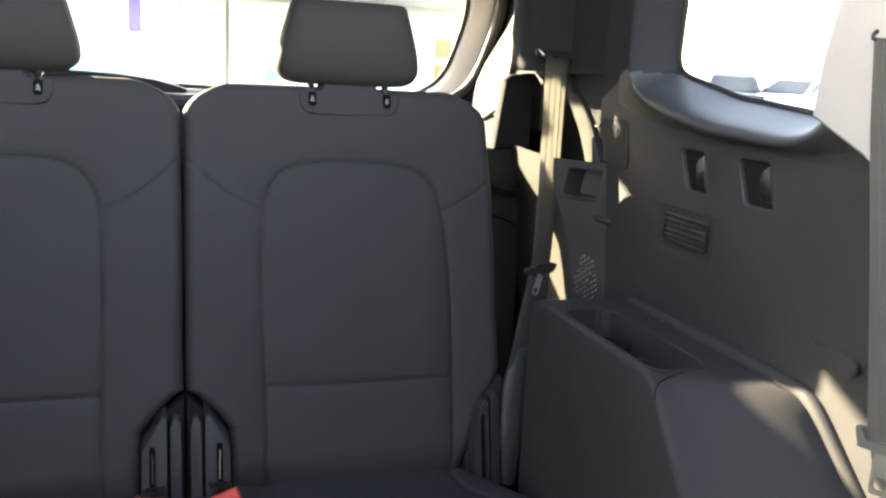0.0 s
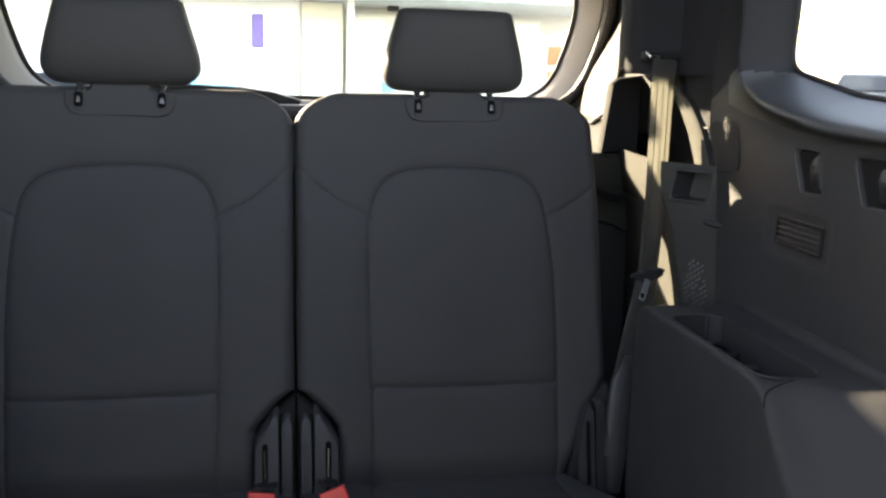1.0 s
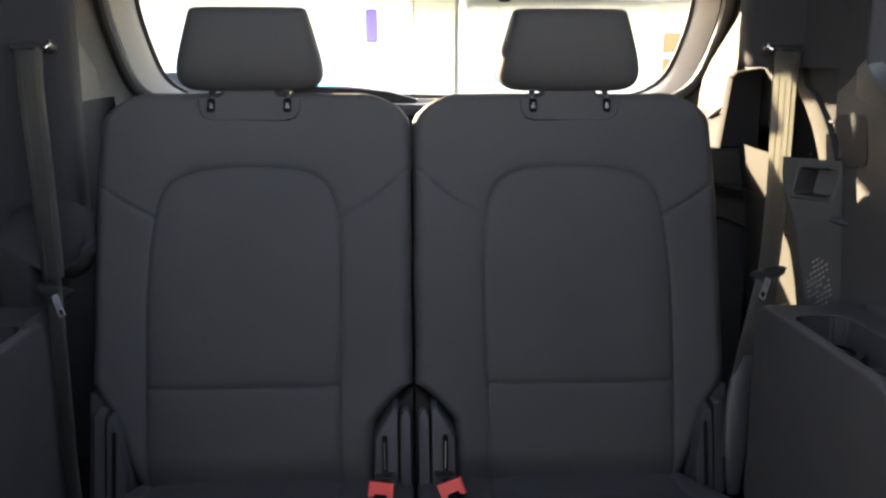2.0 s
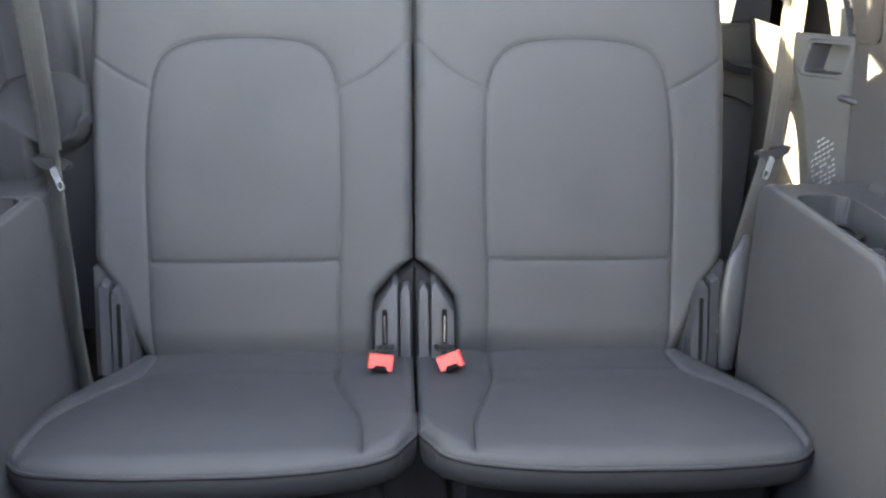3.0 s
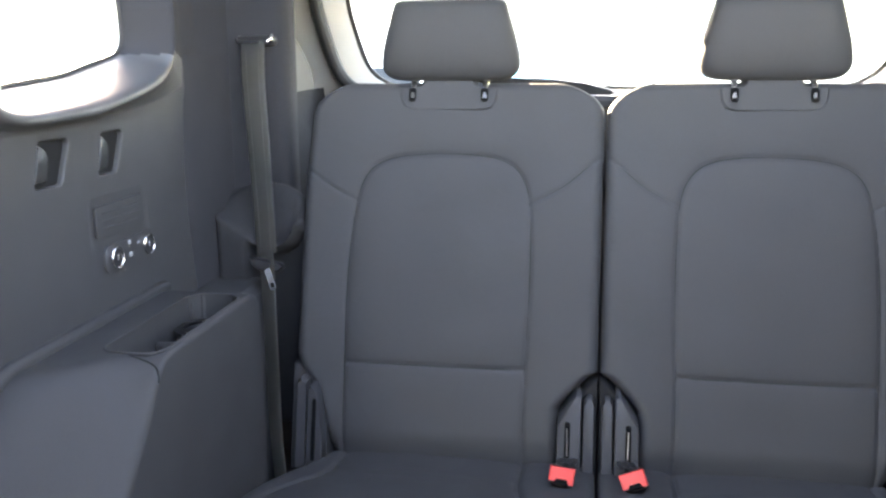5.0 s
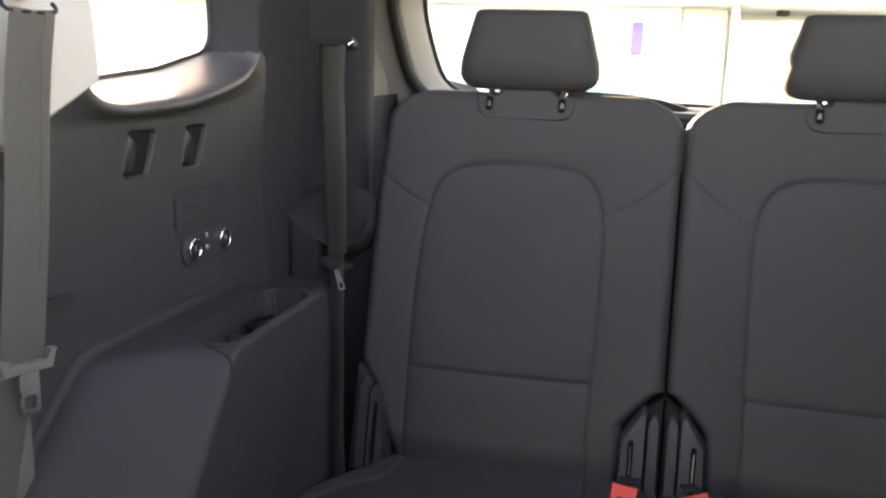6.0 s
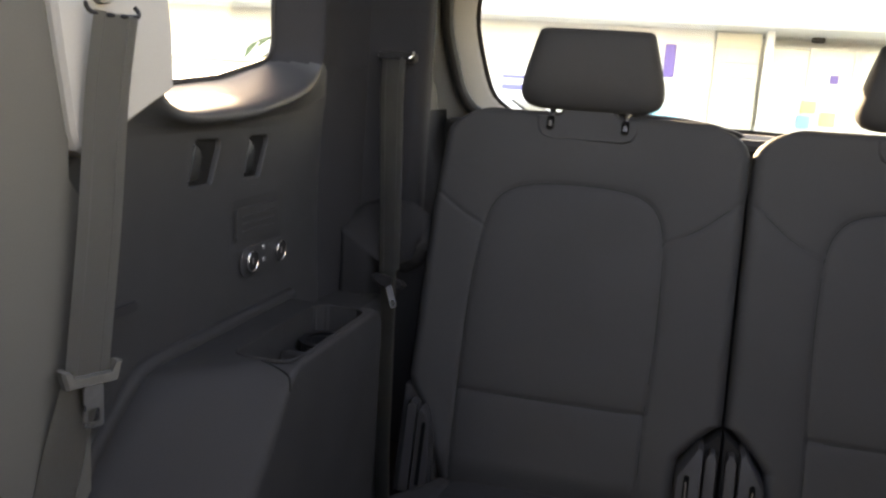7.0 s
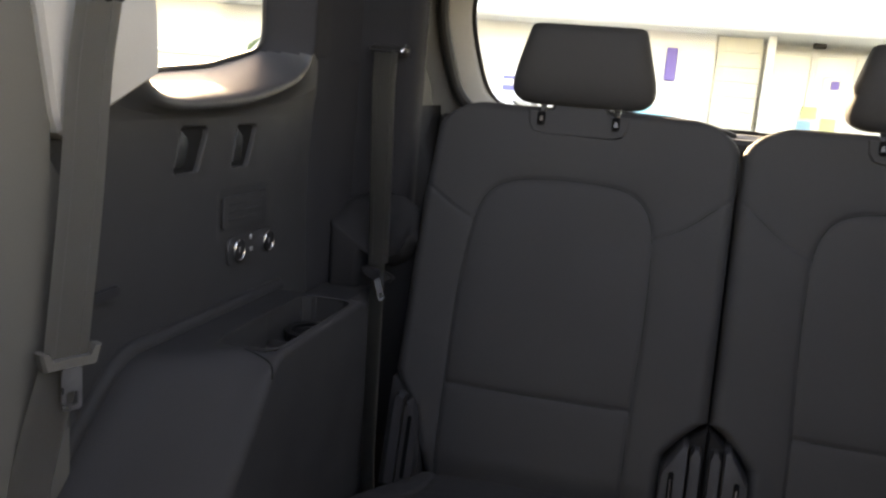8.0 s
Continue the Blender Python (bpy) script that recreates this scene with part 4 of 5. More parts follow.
def backrest_grid():
    zs = np.concatenate([np.linspace(0.375, 0.98, 262), 1.043 - 0.063 * (1 - np.linspace(0, 1, 26)[1:]) ** 1.6])
    u = np.linspace(0, 1, 232)
    rows = []
    X, Z, E = [], [], []
    for z in zs:
        lo, hi = back_span(z)
        x = lo + (hi - lo) * u
        X.append(x)
        Z.append(np.full(x.shape, z))
        E.append(np.minimum(np.minimum(x - lo, hi - x), 1.043 - z))
    X, Z, E = np.array(X), np.array(Z), np.array(E)
    pad = inside(X, Z, PAD)
    d_pad, d_cross = line_distance(X, Z, PAD), line_distance(X, Z, CROSS_SEAM)
    d_yoke = np.minimum(line_distance(X, Z, YOKE_IN), line_distance(X, Z, YOKE_OUT))
    D = np.where(pad, 0.005 + 0.004 * (1 - np.exp(-d_pad / 0.015)), 0.005 + 0.010 * (1 - np.exp(-d_pad / 0.035)))
    D -= np.where(pad, 0.004 * np.exp(-d_cross / 0.012), 0)
    D -= 0.0019 * np.exp(-(d_pad / 0.0034) ** 2) + np.where(pad, 0.0019 * np.exp(-(d_cross / 0.0036) ** 2), 0)
    D -= np.where(pad, 0, 0.0018 * np.exp(-(d_yoke / 0.0034) ** 2) + 0.0008 * np.exp(-d_yoke / 0.010))
    D += 0.0018 * np.sin(X * 31 + Z * 17) * np.sin(Z * 23 - X * 9)
    q = np.clip(1 - E / 0.021, 0, 1)
    D -= 0.024 * (1 - np.sqrt(np.clip(1 - q * q, 0, 1)))
    # soft dip where the lower back meets the cushion
    D -= 0.02 * ease((0.44 - Z) / 0.07)
    P = np.stack([X, RECLINE * (Z - 0.55) + FORWARD.y * D, Z + FORWARD.z * D], -1)
    above = np.where(X < 0.28, np.interp(X, [p[0] for p in YOKE_IN], [p[1] for p in YOKE_IN]), np.interp(X, [p[0] for p in YOKE_OUT], [p[1] for p in YOKE_OUT]))
    kind = np.where(pad, np.where(Z > 0.5495, 0, 1), np.where(Z > np.where((X > 0.13) & (X < 0.446), 0.80, above), 2, np.where(X < 0.28, 3, 4)))
    return P, kind


BACK_P, BACK_KIND = backrest_grid()
BACK_N = grid_normals(BACK_P)


def panel(name, P, N, kind, which, s, material, parent):
    """The quads of one kind out of a grid, as one part whose shading runs on across the seams."""
    r, c = kind.shape
    index, faces, verts, normals = {}, [], [], []
    for i, j in zip(*np.nonzero(kind[:-1, :-1] == which)):
        q = []
        for k in ((i, j), (i, j + 1), (i + 1, j + 1), (i + 1, j)):
            if k not in index:
                index[k] = len(verts)
                x, y, z = P[k]
                verts.append((s * x, y, z))
                normals.append((s * N[k][0], N[k][1], N[k][2]))
            q.append(index[k])
        faces.append(tuple(q if s > 0 else reversed(q)))
    me = bpy.data.meshes.new(name)
    me.from_pydata(verts, [], faces)
    me.polygons.foreach_set("use_smooth", [True] * len(faces))
    me.normals_split_custom_set_from_vertices(normals)
    me.materials.append(material)
    return under(new(name, me), parent)


def back_shell():
    """Sides and rear of the backrest behind its cover."""
    P = BACK_P
    rings = []
    for i in range(0, P.shape[0], 1):
        l, r = P[i, 0], P[i, -1]
        w = max(r[0] - l[0], 0.02)
        # Unseen depth and outer flare are shaped to keep sun off the quarter trim.
        deep = 0.10 + 0.08 * float(ease((l[2] - 0.84) / 0.12))
        if i >= P.shape[0] - 6:
            deep *= 0.75 + 0.25 * (P.shape[0] - 1 - i) / 5
        fall = float(ease((l[2] - 0.90) / 0.13))
        ins, low = 0.002 + 0.034 * fall, 0.02 + 0.045 * fall
        near = min(l[0] + ins, max(0.0006, l[0] - 0.0012) + 0.05 * fall)
        rings.append([tuple(l), (near, l[1] + deep * 0.8, l[2] - low), (l[0] + 0.02 + ins, l[1] + deep, l[2] - low - 0.008), (r[0] - 0.02 - ins, r[1] + deep, r[2] - low - 0.008), (r[0] - ins + 0.027 * (1 - fall) * float(ease((r[2] - 0.52) / 0.08)), r[1] + deep * 0.8, r[2] - low), tuple(r)])
    v, f = loft(rings, False, False)
    n = P.shape[0] - 1
    topring = [tuple(p) for p in P[n]]
    k = len(v)
    v = v + topring
    f = f + [tuple([k + j for j in range(len(topring))] + [n * 6 + 4, n * 6 + 3, n * 6 + 2, n * 6 + 1])]
    return v, f


CUSH_SEAM = curve([(0.128, -0.05), (0.127, -0.14), (0.112, -0.21), (0.091, -0.28), (0.080, -0.34), (0.078, -0.40)], 8)


def cushion_grid():
    s = np.linspace(0, 1, 220)
    r = np.linspace(0, 1, 170)
    S, R = np.meshgrid(s, r)
    front = np.interp(S, [0, 0.012, 0.03, 0.07, 0.15, 0.25, 0.38, 0.70, 0.9, 0.955, 0.985, 1], [-0.325, -0.357, -0.380, -0.399, -0.413, -0.423, -0.430, -0.431, -0.422, -0.414, -0.402, -0.380])
    k = np.ones(17) / 17
    fs = front[0]
    fs = np.convolve(np.concatenate([np.full(8, fs[0]), fs, np.full(8, fs[-1])]), k, "valid")
    front = np.tile(fs, (len(r), 1))
    Y = -0.045 + (front + 0.045) * R
    outer = np.interp(-Y, [0.04, 0.10, 0.15, 0.22, 0.30, 0.40, 0.44], [0.470, 0.494, 0.519, 0.542, 0.555, 0.560, 0.560])
    X = 0.004 + (outer - 0.004) * S
    seam_in = curve([(0.128, -0.05), (0.127, -0.14), (0.112, -0.21), (0.091, -0.28), (0.080, -0.34), (0.078, -0.42)], 6)
    seam_out = curve([(0.445, -0.05), (0.455, -0.13), (0.487, -0.19), (0.517, -0.26), (0.536, -0.33), (0.540, -0.43)], 6)
    di, do = line_distance(X, Y, seam_in), line_distance(X, Y, seam_out)
    Z = 0.392 + 0.034 * ease((-Y - 0.06) / 0.30) - 0.004 * ease((-Y - 0.38) / 0.06)
    middle = (X > np.interp(-Y, [-p[1] for p in seam_in], [p[0] for p in seam_in])) & (X < np.interp(-Y, [-p[1] for p in seam_out], [p[0] for p in seam_out]))
    fade = ease((np.abs(Y - front) - 0.002) / 0.025)
    Z += fade * np.where(middle, 0.006 * (1 - np.exp(-np.minimum(di, do) / 0.05)), 0.008 * (1 - np.exp(-np.minimum(di, do) / 0.03)))
    Z -= (0.35 + 0.65 * fade) * 0.0030 * np.exp(-(di / 0.004) ** 2) + 0.003 * np.exp(-(do / 0.0045) ** 2) + fade * 0.003 * np.exp(-di / 0.012)
    # faint hollows across the seat, pressed in near the back
    Z -= 0.0012 * np.exp(-((Y + 0.115) / 0.012) ** 2) * middle + 0.0008 * np.exp(-((Y + 0.155) / 0.015) ** 2) * middle
    edge = np.minimum(np.minimum(X - 0.004, outer - X), np.abs(Y - front))
    q = np.clip(1 - edge / 0.017, 0, 1)
    Z -= 0.009 * (1 - np.sqrt(np.clip(1 - q * q, 0, 1)))
    P = np.stack([X, Y, Z], -1)
    kind = np.where(middle, 0, np.where(X < 0.28, 1, 2))
    return P, kind


CUSH_P, CUSH_KIND = (a[:, ::-1] for a in cushion_grid())
CUSH_N = grid_normals(CUSH_P)


def cushion_edge():
    P = CUSH_P
    n = P.shape[0]
    return [tuple(P[i, 0]) for i in range(0, n - 1)] + [tuple(p) for p in P[n - 1]] + [tuple(P[i, -1]) for i in range(n - 2, -1, -1)]


def cushion_rings(steps):
    """Loops round the cushion's edge, each lowered and drawn outward by a step."""
    loop = cushion_edge()
    c = Vector((0.28, -0.20))
    rings = []
    for dz, out in steps:
        ring = []
        for i, p in enumerate(loop):
            a, b = Vector(loop[max(i - 5, 0)]), Vector(loop[min(i + 5, len(loop) - 1)])
            d = Vector((b.x - a.x, b.y - a.y))
            nrm = Vector((d.y, -d.x)).normalized() if d.length > 1e-6 else Vector((0, -1))
            if nrm.dot(Vector((p[0], p[1])) - c) < 0:
                nrm = -nrm
            k = 0.35 if nrm.x < -0.8 else 1.0
            ring.append((max(p[0] + nrm.x * out * k, 0.001), p[1] + nrm.y * out, p[2] + dz))
        rings.append(ring)
    return rings


def cushion_skirt():
    """The band below the piping, turning in under the seat."""
    rings = cushion_rings(((0.0, 0.0), (-0.006, 0.004), (-0.018, 0.005), (-0.034, 0.001), (-0.050, -0.009), (-0.064, -0.028), (-0.072, -0.07)))
    v, f = loft(rings, False, False)
    n = len(rings[0])
    f = f + [tuple((len(rings) - 1) * n + j for j in range(n))]
    return v, f


def on_grid(P, flat, a, b):
    """The point of a grid whose two flat coordinates lie nearest."""
    d = (P[..., 0] - a) ** 2 + (flat - b) ** 2
    return P[np.unravel_index(np.argmin(d), d.shape)]


def seam_line(P, flat, pts, lift):
    out = []
    for a, b in pts:
        q = on_grid(P, flat, a, b)
        out.append(np.array((a, q[1], q[2])))
    out = np.array(out)
    for _ in range(3):
        out[1:-1] = (out[:-2] + 2 * out[1:-1] + out[2:]) / 4
    return [(x + lift[0], y + lift[1], z + lift[2]) for x, y, z in out]


BACK_FLAT = BACK_P[..., 2] - (BACK_P[..., 1] - RECLINE * (BACK_P[..., 2] - 0.55)) * FORWARD.z / (FORWARD.y - RECLINE * FORWARD.z)
SEAMS = [seam_line(BACK_P, BACK_FLAT, PAD[4:-4], (0, 0.0004, 0)), seam_line(BACK_P, BACK_FLAT, curve([(0.131, 0.550), (0.28, 0.5485), (0.453, 0.549)], 12), (0, 0.0004, 0)),
         seam_line(BACK_P, BACK_FLAT, [p for p in YOKE_IN if p[0] > 0.012], (0, 0.0006, 0)), seam_line(BACK_P, BACK_FLAT, [p for p in YOKE_OUT if p[0] < 0.535], (0, 0.0006, 0)),
         seam_line(CUSH_P, CUSH_P[..., 1], CUSH_SEAM[3:], (0, 0, -0.0004))]


def headrest():
    rings = []
    for z in (1.0455, 1.047, 1.050, 1.055, 1.062, 1.071, 1.083, 1.10, 1.12, 1.14, 1.155, 1.168, 1.177, 1.182, 1.1855, 1.1875, 1.1885):
        half = np.interp(z, [1.0455, 1.047, 1.050, 1.055, 1.062, 1.071, 1.083, 1.10, 1.13, 1.172, 1.182, 1.1855, 1.1885], [0.086, 0.099, 0.1095, 0.1175, 0.1235, 0.1270, 0.1275, 0.1250, 0.117, 0.105, 0.102, 0.0995, 0.093])
        deep = np.interp(z, [1.0455, 1.050, 1.062, 1.083, 1.12, 1.172, 1.182, 1.1885], [0.022, 0.032, 0.041, 0.046, 0.046, 0.037, 0.030, 0.018])
        mid = 0.165 + 0.05 * (1.11 - z)
        ring = []
        for a in range(48):
            t = 2 * math.pi * a / 48
            cx, cy = math.cos(t), math.sin(t)
            e = 0.42
            ring.append((0.283 + half * math.copysign(abs(cx) ** e, cx), mid + deep * math.copysign(abs(cy) ** 0.6, cy) - 0.004 * (1 - abs(cx)), z))
        rings.append(ring)
    return loft(rings)


def post(x):
    return tube([(x, 0.128, 1.014), (x, 0.140, 1.032), (x, 0.152, 1.044), (x, 0.160, 1.056), (x, 0.164, 1.075)], 0.0058, 12)


def leaning(geo):
    return [(x, y + (z - 0.45) * 0.26, z) for x, y, z in geo[0]], geo[1]


def hinge_cover(low, high, z_low, z_high):
    """An upright plastic hinge cover whose top slopes from one side to the other."""
    w = high - low
    ol = [(low, 0.37), (high, 0.37), (high, z_high - 0.003), (high - w * 0.2, z_high), (low + w * 0.22, z_low + 0.012), (low, z_low)]
    return leaning(prism(ol, "y", -0.066, -0.005, 0.0045))


# A raised slot shape, coloured near-black to stand for a shaded opening.
def hinge_slot(x0, x1, z0, z1):
    return leaning(prism(rounded(x0, x1, z0, z1, (x1 - x0) * 0.45), "y", -0.068, -0.060, 0.0008))


def seat(s):
    ob = thing("third_row_seat", (s * 0.28, -0.2, 0.08), "charcoal leather folding car seat with stitched panels", "car seat", "third row seats")
    names = ["centre_panel", "lumbar_panel", "shoulder_panel", "inner_bolster", "outer_bolster"]
    for k, nm in enumerate(names):
        panel(nm, BACK_P, BACK_N, BACK_KIND, k, s, LEATHER, ob)
    for line in SEAMS:
        part("seam", mirrored(tube(line, 0.0011, 6), s), PIPING, ob, "dark stitched seam")
    part("back_shell", mirrored(back_shell(), s), SHELL, ob, "black carpeted rear of the backrest", 50)
    for k, nm in enumerate(["cushion_panel", "cushion_inner_bolster", "cushion_outer_bolster"]):
        panel(nm, CUSH_P, CUSH_N, CUSH_KIND, k, s, LEATHER, ob)
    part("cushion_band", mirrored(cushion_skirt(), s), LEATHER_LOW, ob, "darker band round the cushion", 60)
    n = CUSH_P.shape[0]
    roll, groove = cushion_rings(((-0.003, 0.002), (-0.0068, 0.0042)))
    part("cushion_piping", mirrored(tube(roll[n - 60:n + 249:3], 0.0024, 8), s), LEATHER, ob, "leather piping round the cushion")
    part("stitch_line", mirrored(tube(groove[n - 60:n + 249:3], 0.0014, 6), s), SHADE_SEAM_BLACK, ob, "thin dark seam under the piping")
    # headrest and the flap that it stands in
    head = part("headrest", mirrored(headrest(), s), LEATHER, ob, "padded headrest on two chrome posts", 60)
    for x in (0.217, 0.349):
        under(made("post", *mirrored(post(x), s), CHROME), head, "chrome headrest post")
    ol = [(0.190, 1.034), (0.226, 1.036), (0.233, 1.042), (0.236, 1.056), (0.330, 1.056), (0.333, 1.042), (0.340, 1.036), (0.376, 1.034), (0.374, 1.012), (0.366, 0.999), (0.350, 0.994), (0.216, 0.994), (0.200, 0.999), (0.192, 1.012)]
    flap = prism(ol, "y", 0.030, -0.0175, 0.006)
    flap = ([(x, y + RECLINE * (z - 0.55), z) for x, y, z in flap[0]], flap[1])
    part("headrest_flap", mirrored(flap, s), LEATHER, ob, "flap under the headrest")
    for x in (0.217, 0.349):
        slot = prism(rounded(x - 0.0065, x + 0.0065, 1.010, 1.034, 0.005), "y", -0.012, -0.0215, 0.001)
        part("post_guide", mirrored(([(a, b + RECLINE * (c - 0.55), c) for a, b, c in slot[0]], slot[1]), s), SHADE_SEAM_BLACK, ob, "dark slot at a headrest post")
    # hinge covers at both lower corners
    cover = part("inner_hinge_cover", mirrored(hinge_cover(0.069, 0.0285, 0.480, 0.527), s), PLASTIC_MID, ob, "grey plastic hinge cover with a dark slot")
    under(made("slot", *mirrored(hinge_slot(0.0465, 0.0555, 0.395, 0.482), s), SHADE_SEAM_BLACK), cover)
    under(made("spring", *mirrored(leaning(tube([(0.0505, -0.0690, 0.428), (0.0515, -0.0690, 0.472)], 0.0009, 8)), s), GUN_METAL), cover, "slim steel rod in the slot")
    part("inner_hinge_rib", mirrored(leaning(prism([(0.007, 0.37), (0.0245, 0.37), (0.0245, 0.512), (0.019, 0.520), (0.011, 0.520), (0.007, 0.512)], "y", -0.060, 0.0, 0.004)), s), PLASTIC_MID, ob)
    # Solid backing shaped like the hinge hollow, with its shade in the colour.
    part("hinge_hood", mirrored(leaning(prism([(0.001, 0.36), (0.0695, 0.36), (0.0695, 0.465), (0.058, 0.491), (0.041, 0.511), (0.021, 0.530), (0.009, 0.541), (0.001, 0.545)], "y", -0.040, 0.03, 0.004)), s), SHADE_BLACK, ob, "dark piece standing for the shaded hollow round the hinge")
    cover = part("outer_hinge_cover", mirrored(leaning(prism([(0.481, 0.37), (0.510, 0.37), (0.511, 0.512), (0.506, 0.519), (0.498, 0.514), (0.490, 0.492), (0.484, 0.46), (0.481, 0.43)], "y", -0.066, -0.005, 0.004)), s), PLASTIC_MID, ob, "grey plastic hinge cover with a dark slot")
    under(made("slot", *mirrored(hinge_slot(0.4945, 0.5015, 0.39, 0.496), s), SHADE_SEAM_BLACK), cover)
    part("outer_hinge_rib", mirrored(leaning(prism([(0.5135, 0.37), (0.532, 0.37), (0.533, 0.522), (0.527, 0.528), (0.516, 0.522)], "y", -0.058, 0.0, 0.004)), s), PLASTIC_MID, ob)
    part("hinge_hood", mirrored(leaning(prism([(0.474, 0.36), (0.548, 0.36), (0.548, 0.545), (0.538, 0.545), (0.512, 0.515), (0.492, 0.470), (0.478, 0.43)], "y", -0.036, 0.04, 0.004)), s), SOFT_TRIM, ob, "dark piece standing for the shaded hollow round the hinge")
    # Legs and block are near-black: the shade below the cushion is in their colour.
    for x in (0.12, 0.44):
        part("leg", mirrored(block(x - 0.03, x + 0.03, -0.16, -0.05, 0.08, 0.36, 0.012), s), SHADE_BLACK, ob)
    part("under_shade_block", mirrored(block(0.05, 0.535, -0.352, -0.05, 0.20, 0.350, 0.02), s), SHADE_BLACK, ob, "block under the cushion, near-black for the shade there")
    for x in (0.10, 0.24):
        part("frame_clip", mirrored(block(x, x + 0.03, -0.3545, -0.3515, 0.329, 0.3305, 0.0005), s), STEEL, ob, "thin bright metal clip")
    return ob


for s in (1, -1):
    seat(s)


# ---- third row belts and buckles ----
def belt(s, line, tongue_z, lean):
    ob = thing("seat_belt", (line[0][0], line[0][1], line[-1][2]), "grey webbing seat belt hanging from its pillar guide", "seat belt", "third row belts")
    top = Vector(line[0])
    part("guide", prism(rounded(top.x - 0.034, top.x + 0.034, top.z - 0.006, top.z + 0.012, 0.007), "y", top.y + 0.03, top.y + 0.002, 0.003), PLASTIC_DARK, ob, "black belt guide")
    bar = [(top.x - 0.030, top.y + 0.006, top.z + 0.012), (top.x - 0.032, top.y - 0.008, top.z + 0.006), (top.x - 0.028, top.y - 0.013, top.z + 0.001), (top.x, top.y - 0.014, top.z), (top.x + 0.028, top.y - 0.013, top.z + 0.001), (top.x + 0.032, top.y - 0.008, top.z + 0.006), (top.x + 0.030, top.y + 0.006, top.z + 0.012)]
    part("guide_bar", tube(curve(bar[2:5], 6), 0.0024, 10), PLASTIC_DARK, ob, "black bar under the folded webbing")
    for end in (bar[:3], bar[4:]):
        part("guide_end", tube(curve(end, 6), 0.0027, 12), CHROME, ob, "bright chrome end of the guide")
    pts = curve([(p[0], p[1] - 0.012, p[2]) for p in line], 8)
    upper = [p for p in pts if p[2] > tongue_z - 0.002]
    lower = [p for p in pts if p[2] < tongue_z + 0.010]
    turn = [(1, 0.1 * s, 0), (0.90, 0.43 * s, 0)]
    part("webbing", ribbon(upper, turn, 0.047), WEB, ob, angle=60)
    part("woven_line", woven_lines(upper, turn, 0.047), WEB_LINE, ob, "dark lines woven along the belt")
    part("lower_webbing", ribbon(lower, (0.96, 0.28, 0) if s > 0 else (0.80, -0.60, 0), 0.046 if s > 0 else 0.040), WEB, ob, angle=60)
    c = Vector(min(pts, key=lambda p: abs(p[2] - tongue_z)))
    m = Matrix.Translation(c) @ Euler((radians(-8), radians(lean), 0)).to_matrix().to_4x4()
    lens = [(-0.032, 0.003), (-0.026, -0.006), (-0.012, -0.012), (0.012, -0.012), (0.026, -0.006), (0.032, 0.003), (0.026, 0.008), (0.0, 0.010), (-0.026, 0.008)]
    tongue = part("tongue", moved(prism(lens, "y", -0.010, 0.008, 0.004), m), PLASTIC_DARK, ob, "black tongue holder on the webbing")
    blade = Matrix.Translation(c + Vector((-s * 0.006, -0.016, -0.006))) @ Euler((radians(-28), radians(s * 30), 0)).to_matrix().to_4x4()
    ring = rounded(-0.0062, 0.0062, -0.040, 0.002, 0.003)
    slot = rounded(-0.0034, 0.0034, -0.037, -0.026, 0.0025)
    body = loft([[(x, -0.0012, z) for x, z in ring], [(x, 0.0012, z) for x, z in ring], [(x, 0.0012, z) for x, z in slot], [(x, -0.0012, z) for x, z in slot], [(x, -0.0012, z) for x, z in ring]], True, False)
    under(made("blade", *moved(body, blade), CHROME), tongue, "polished steel belt blade")
    if s < 0:
        return ob
    rings = []
    for z, half, deep in ((0.612, 0.019, 0.003), (0.592, 0.0225, 0.006), (0.565, 0.0240, 0.009), (0.525, 0.0245, 0.012), (0.490, 0.0235, 0.012), (0.455, 0.0205, 0.011), (0.42, 0.016, 0.009), (0.38, 0.012, 0.008)):
        q = min(pts, key=lambda p: abs(p[2] - z))
        rings.append([(q[0] + half * math.cos(a), q[1] - 0.004 + deep * math.sin(a), z) for a in [2 * math.pi * k / 20 for k in range(20)]])
    part("anchor_sleeve", loft(rings), PLASTIC_MID, ob, "grey plastic sleeve over the lower anchor", 60)
    return ob


belt(1, [(0.660, 0.115, 1.117), (0.650, 0.095, 1.06), (0.636, 0.06, 0.856), (0.613, 0.02, 0.724), (0.573, -0.03, 0.628), (0.549, -0.055, 0.540), (0.540, -0.075, 0.445)], 0.735, -12)
belt(-1, [(-0.640, 0.115, 1.117), (-0.634, 0.095, 1.05), (-0.618, 0.065, 0.914), (-0.601, 0.03, 0.777), (-0.580, -0.025, 0.647), (-0.568, -0.055, 0.539), (-0.560, -0.075, 0.445), (-0.552, -0.085, 0.36)], 0.735, 12)


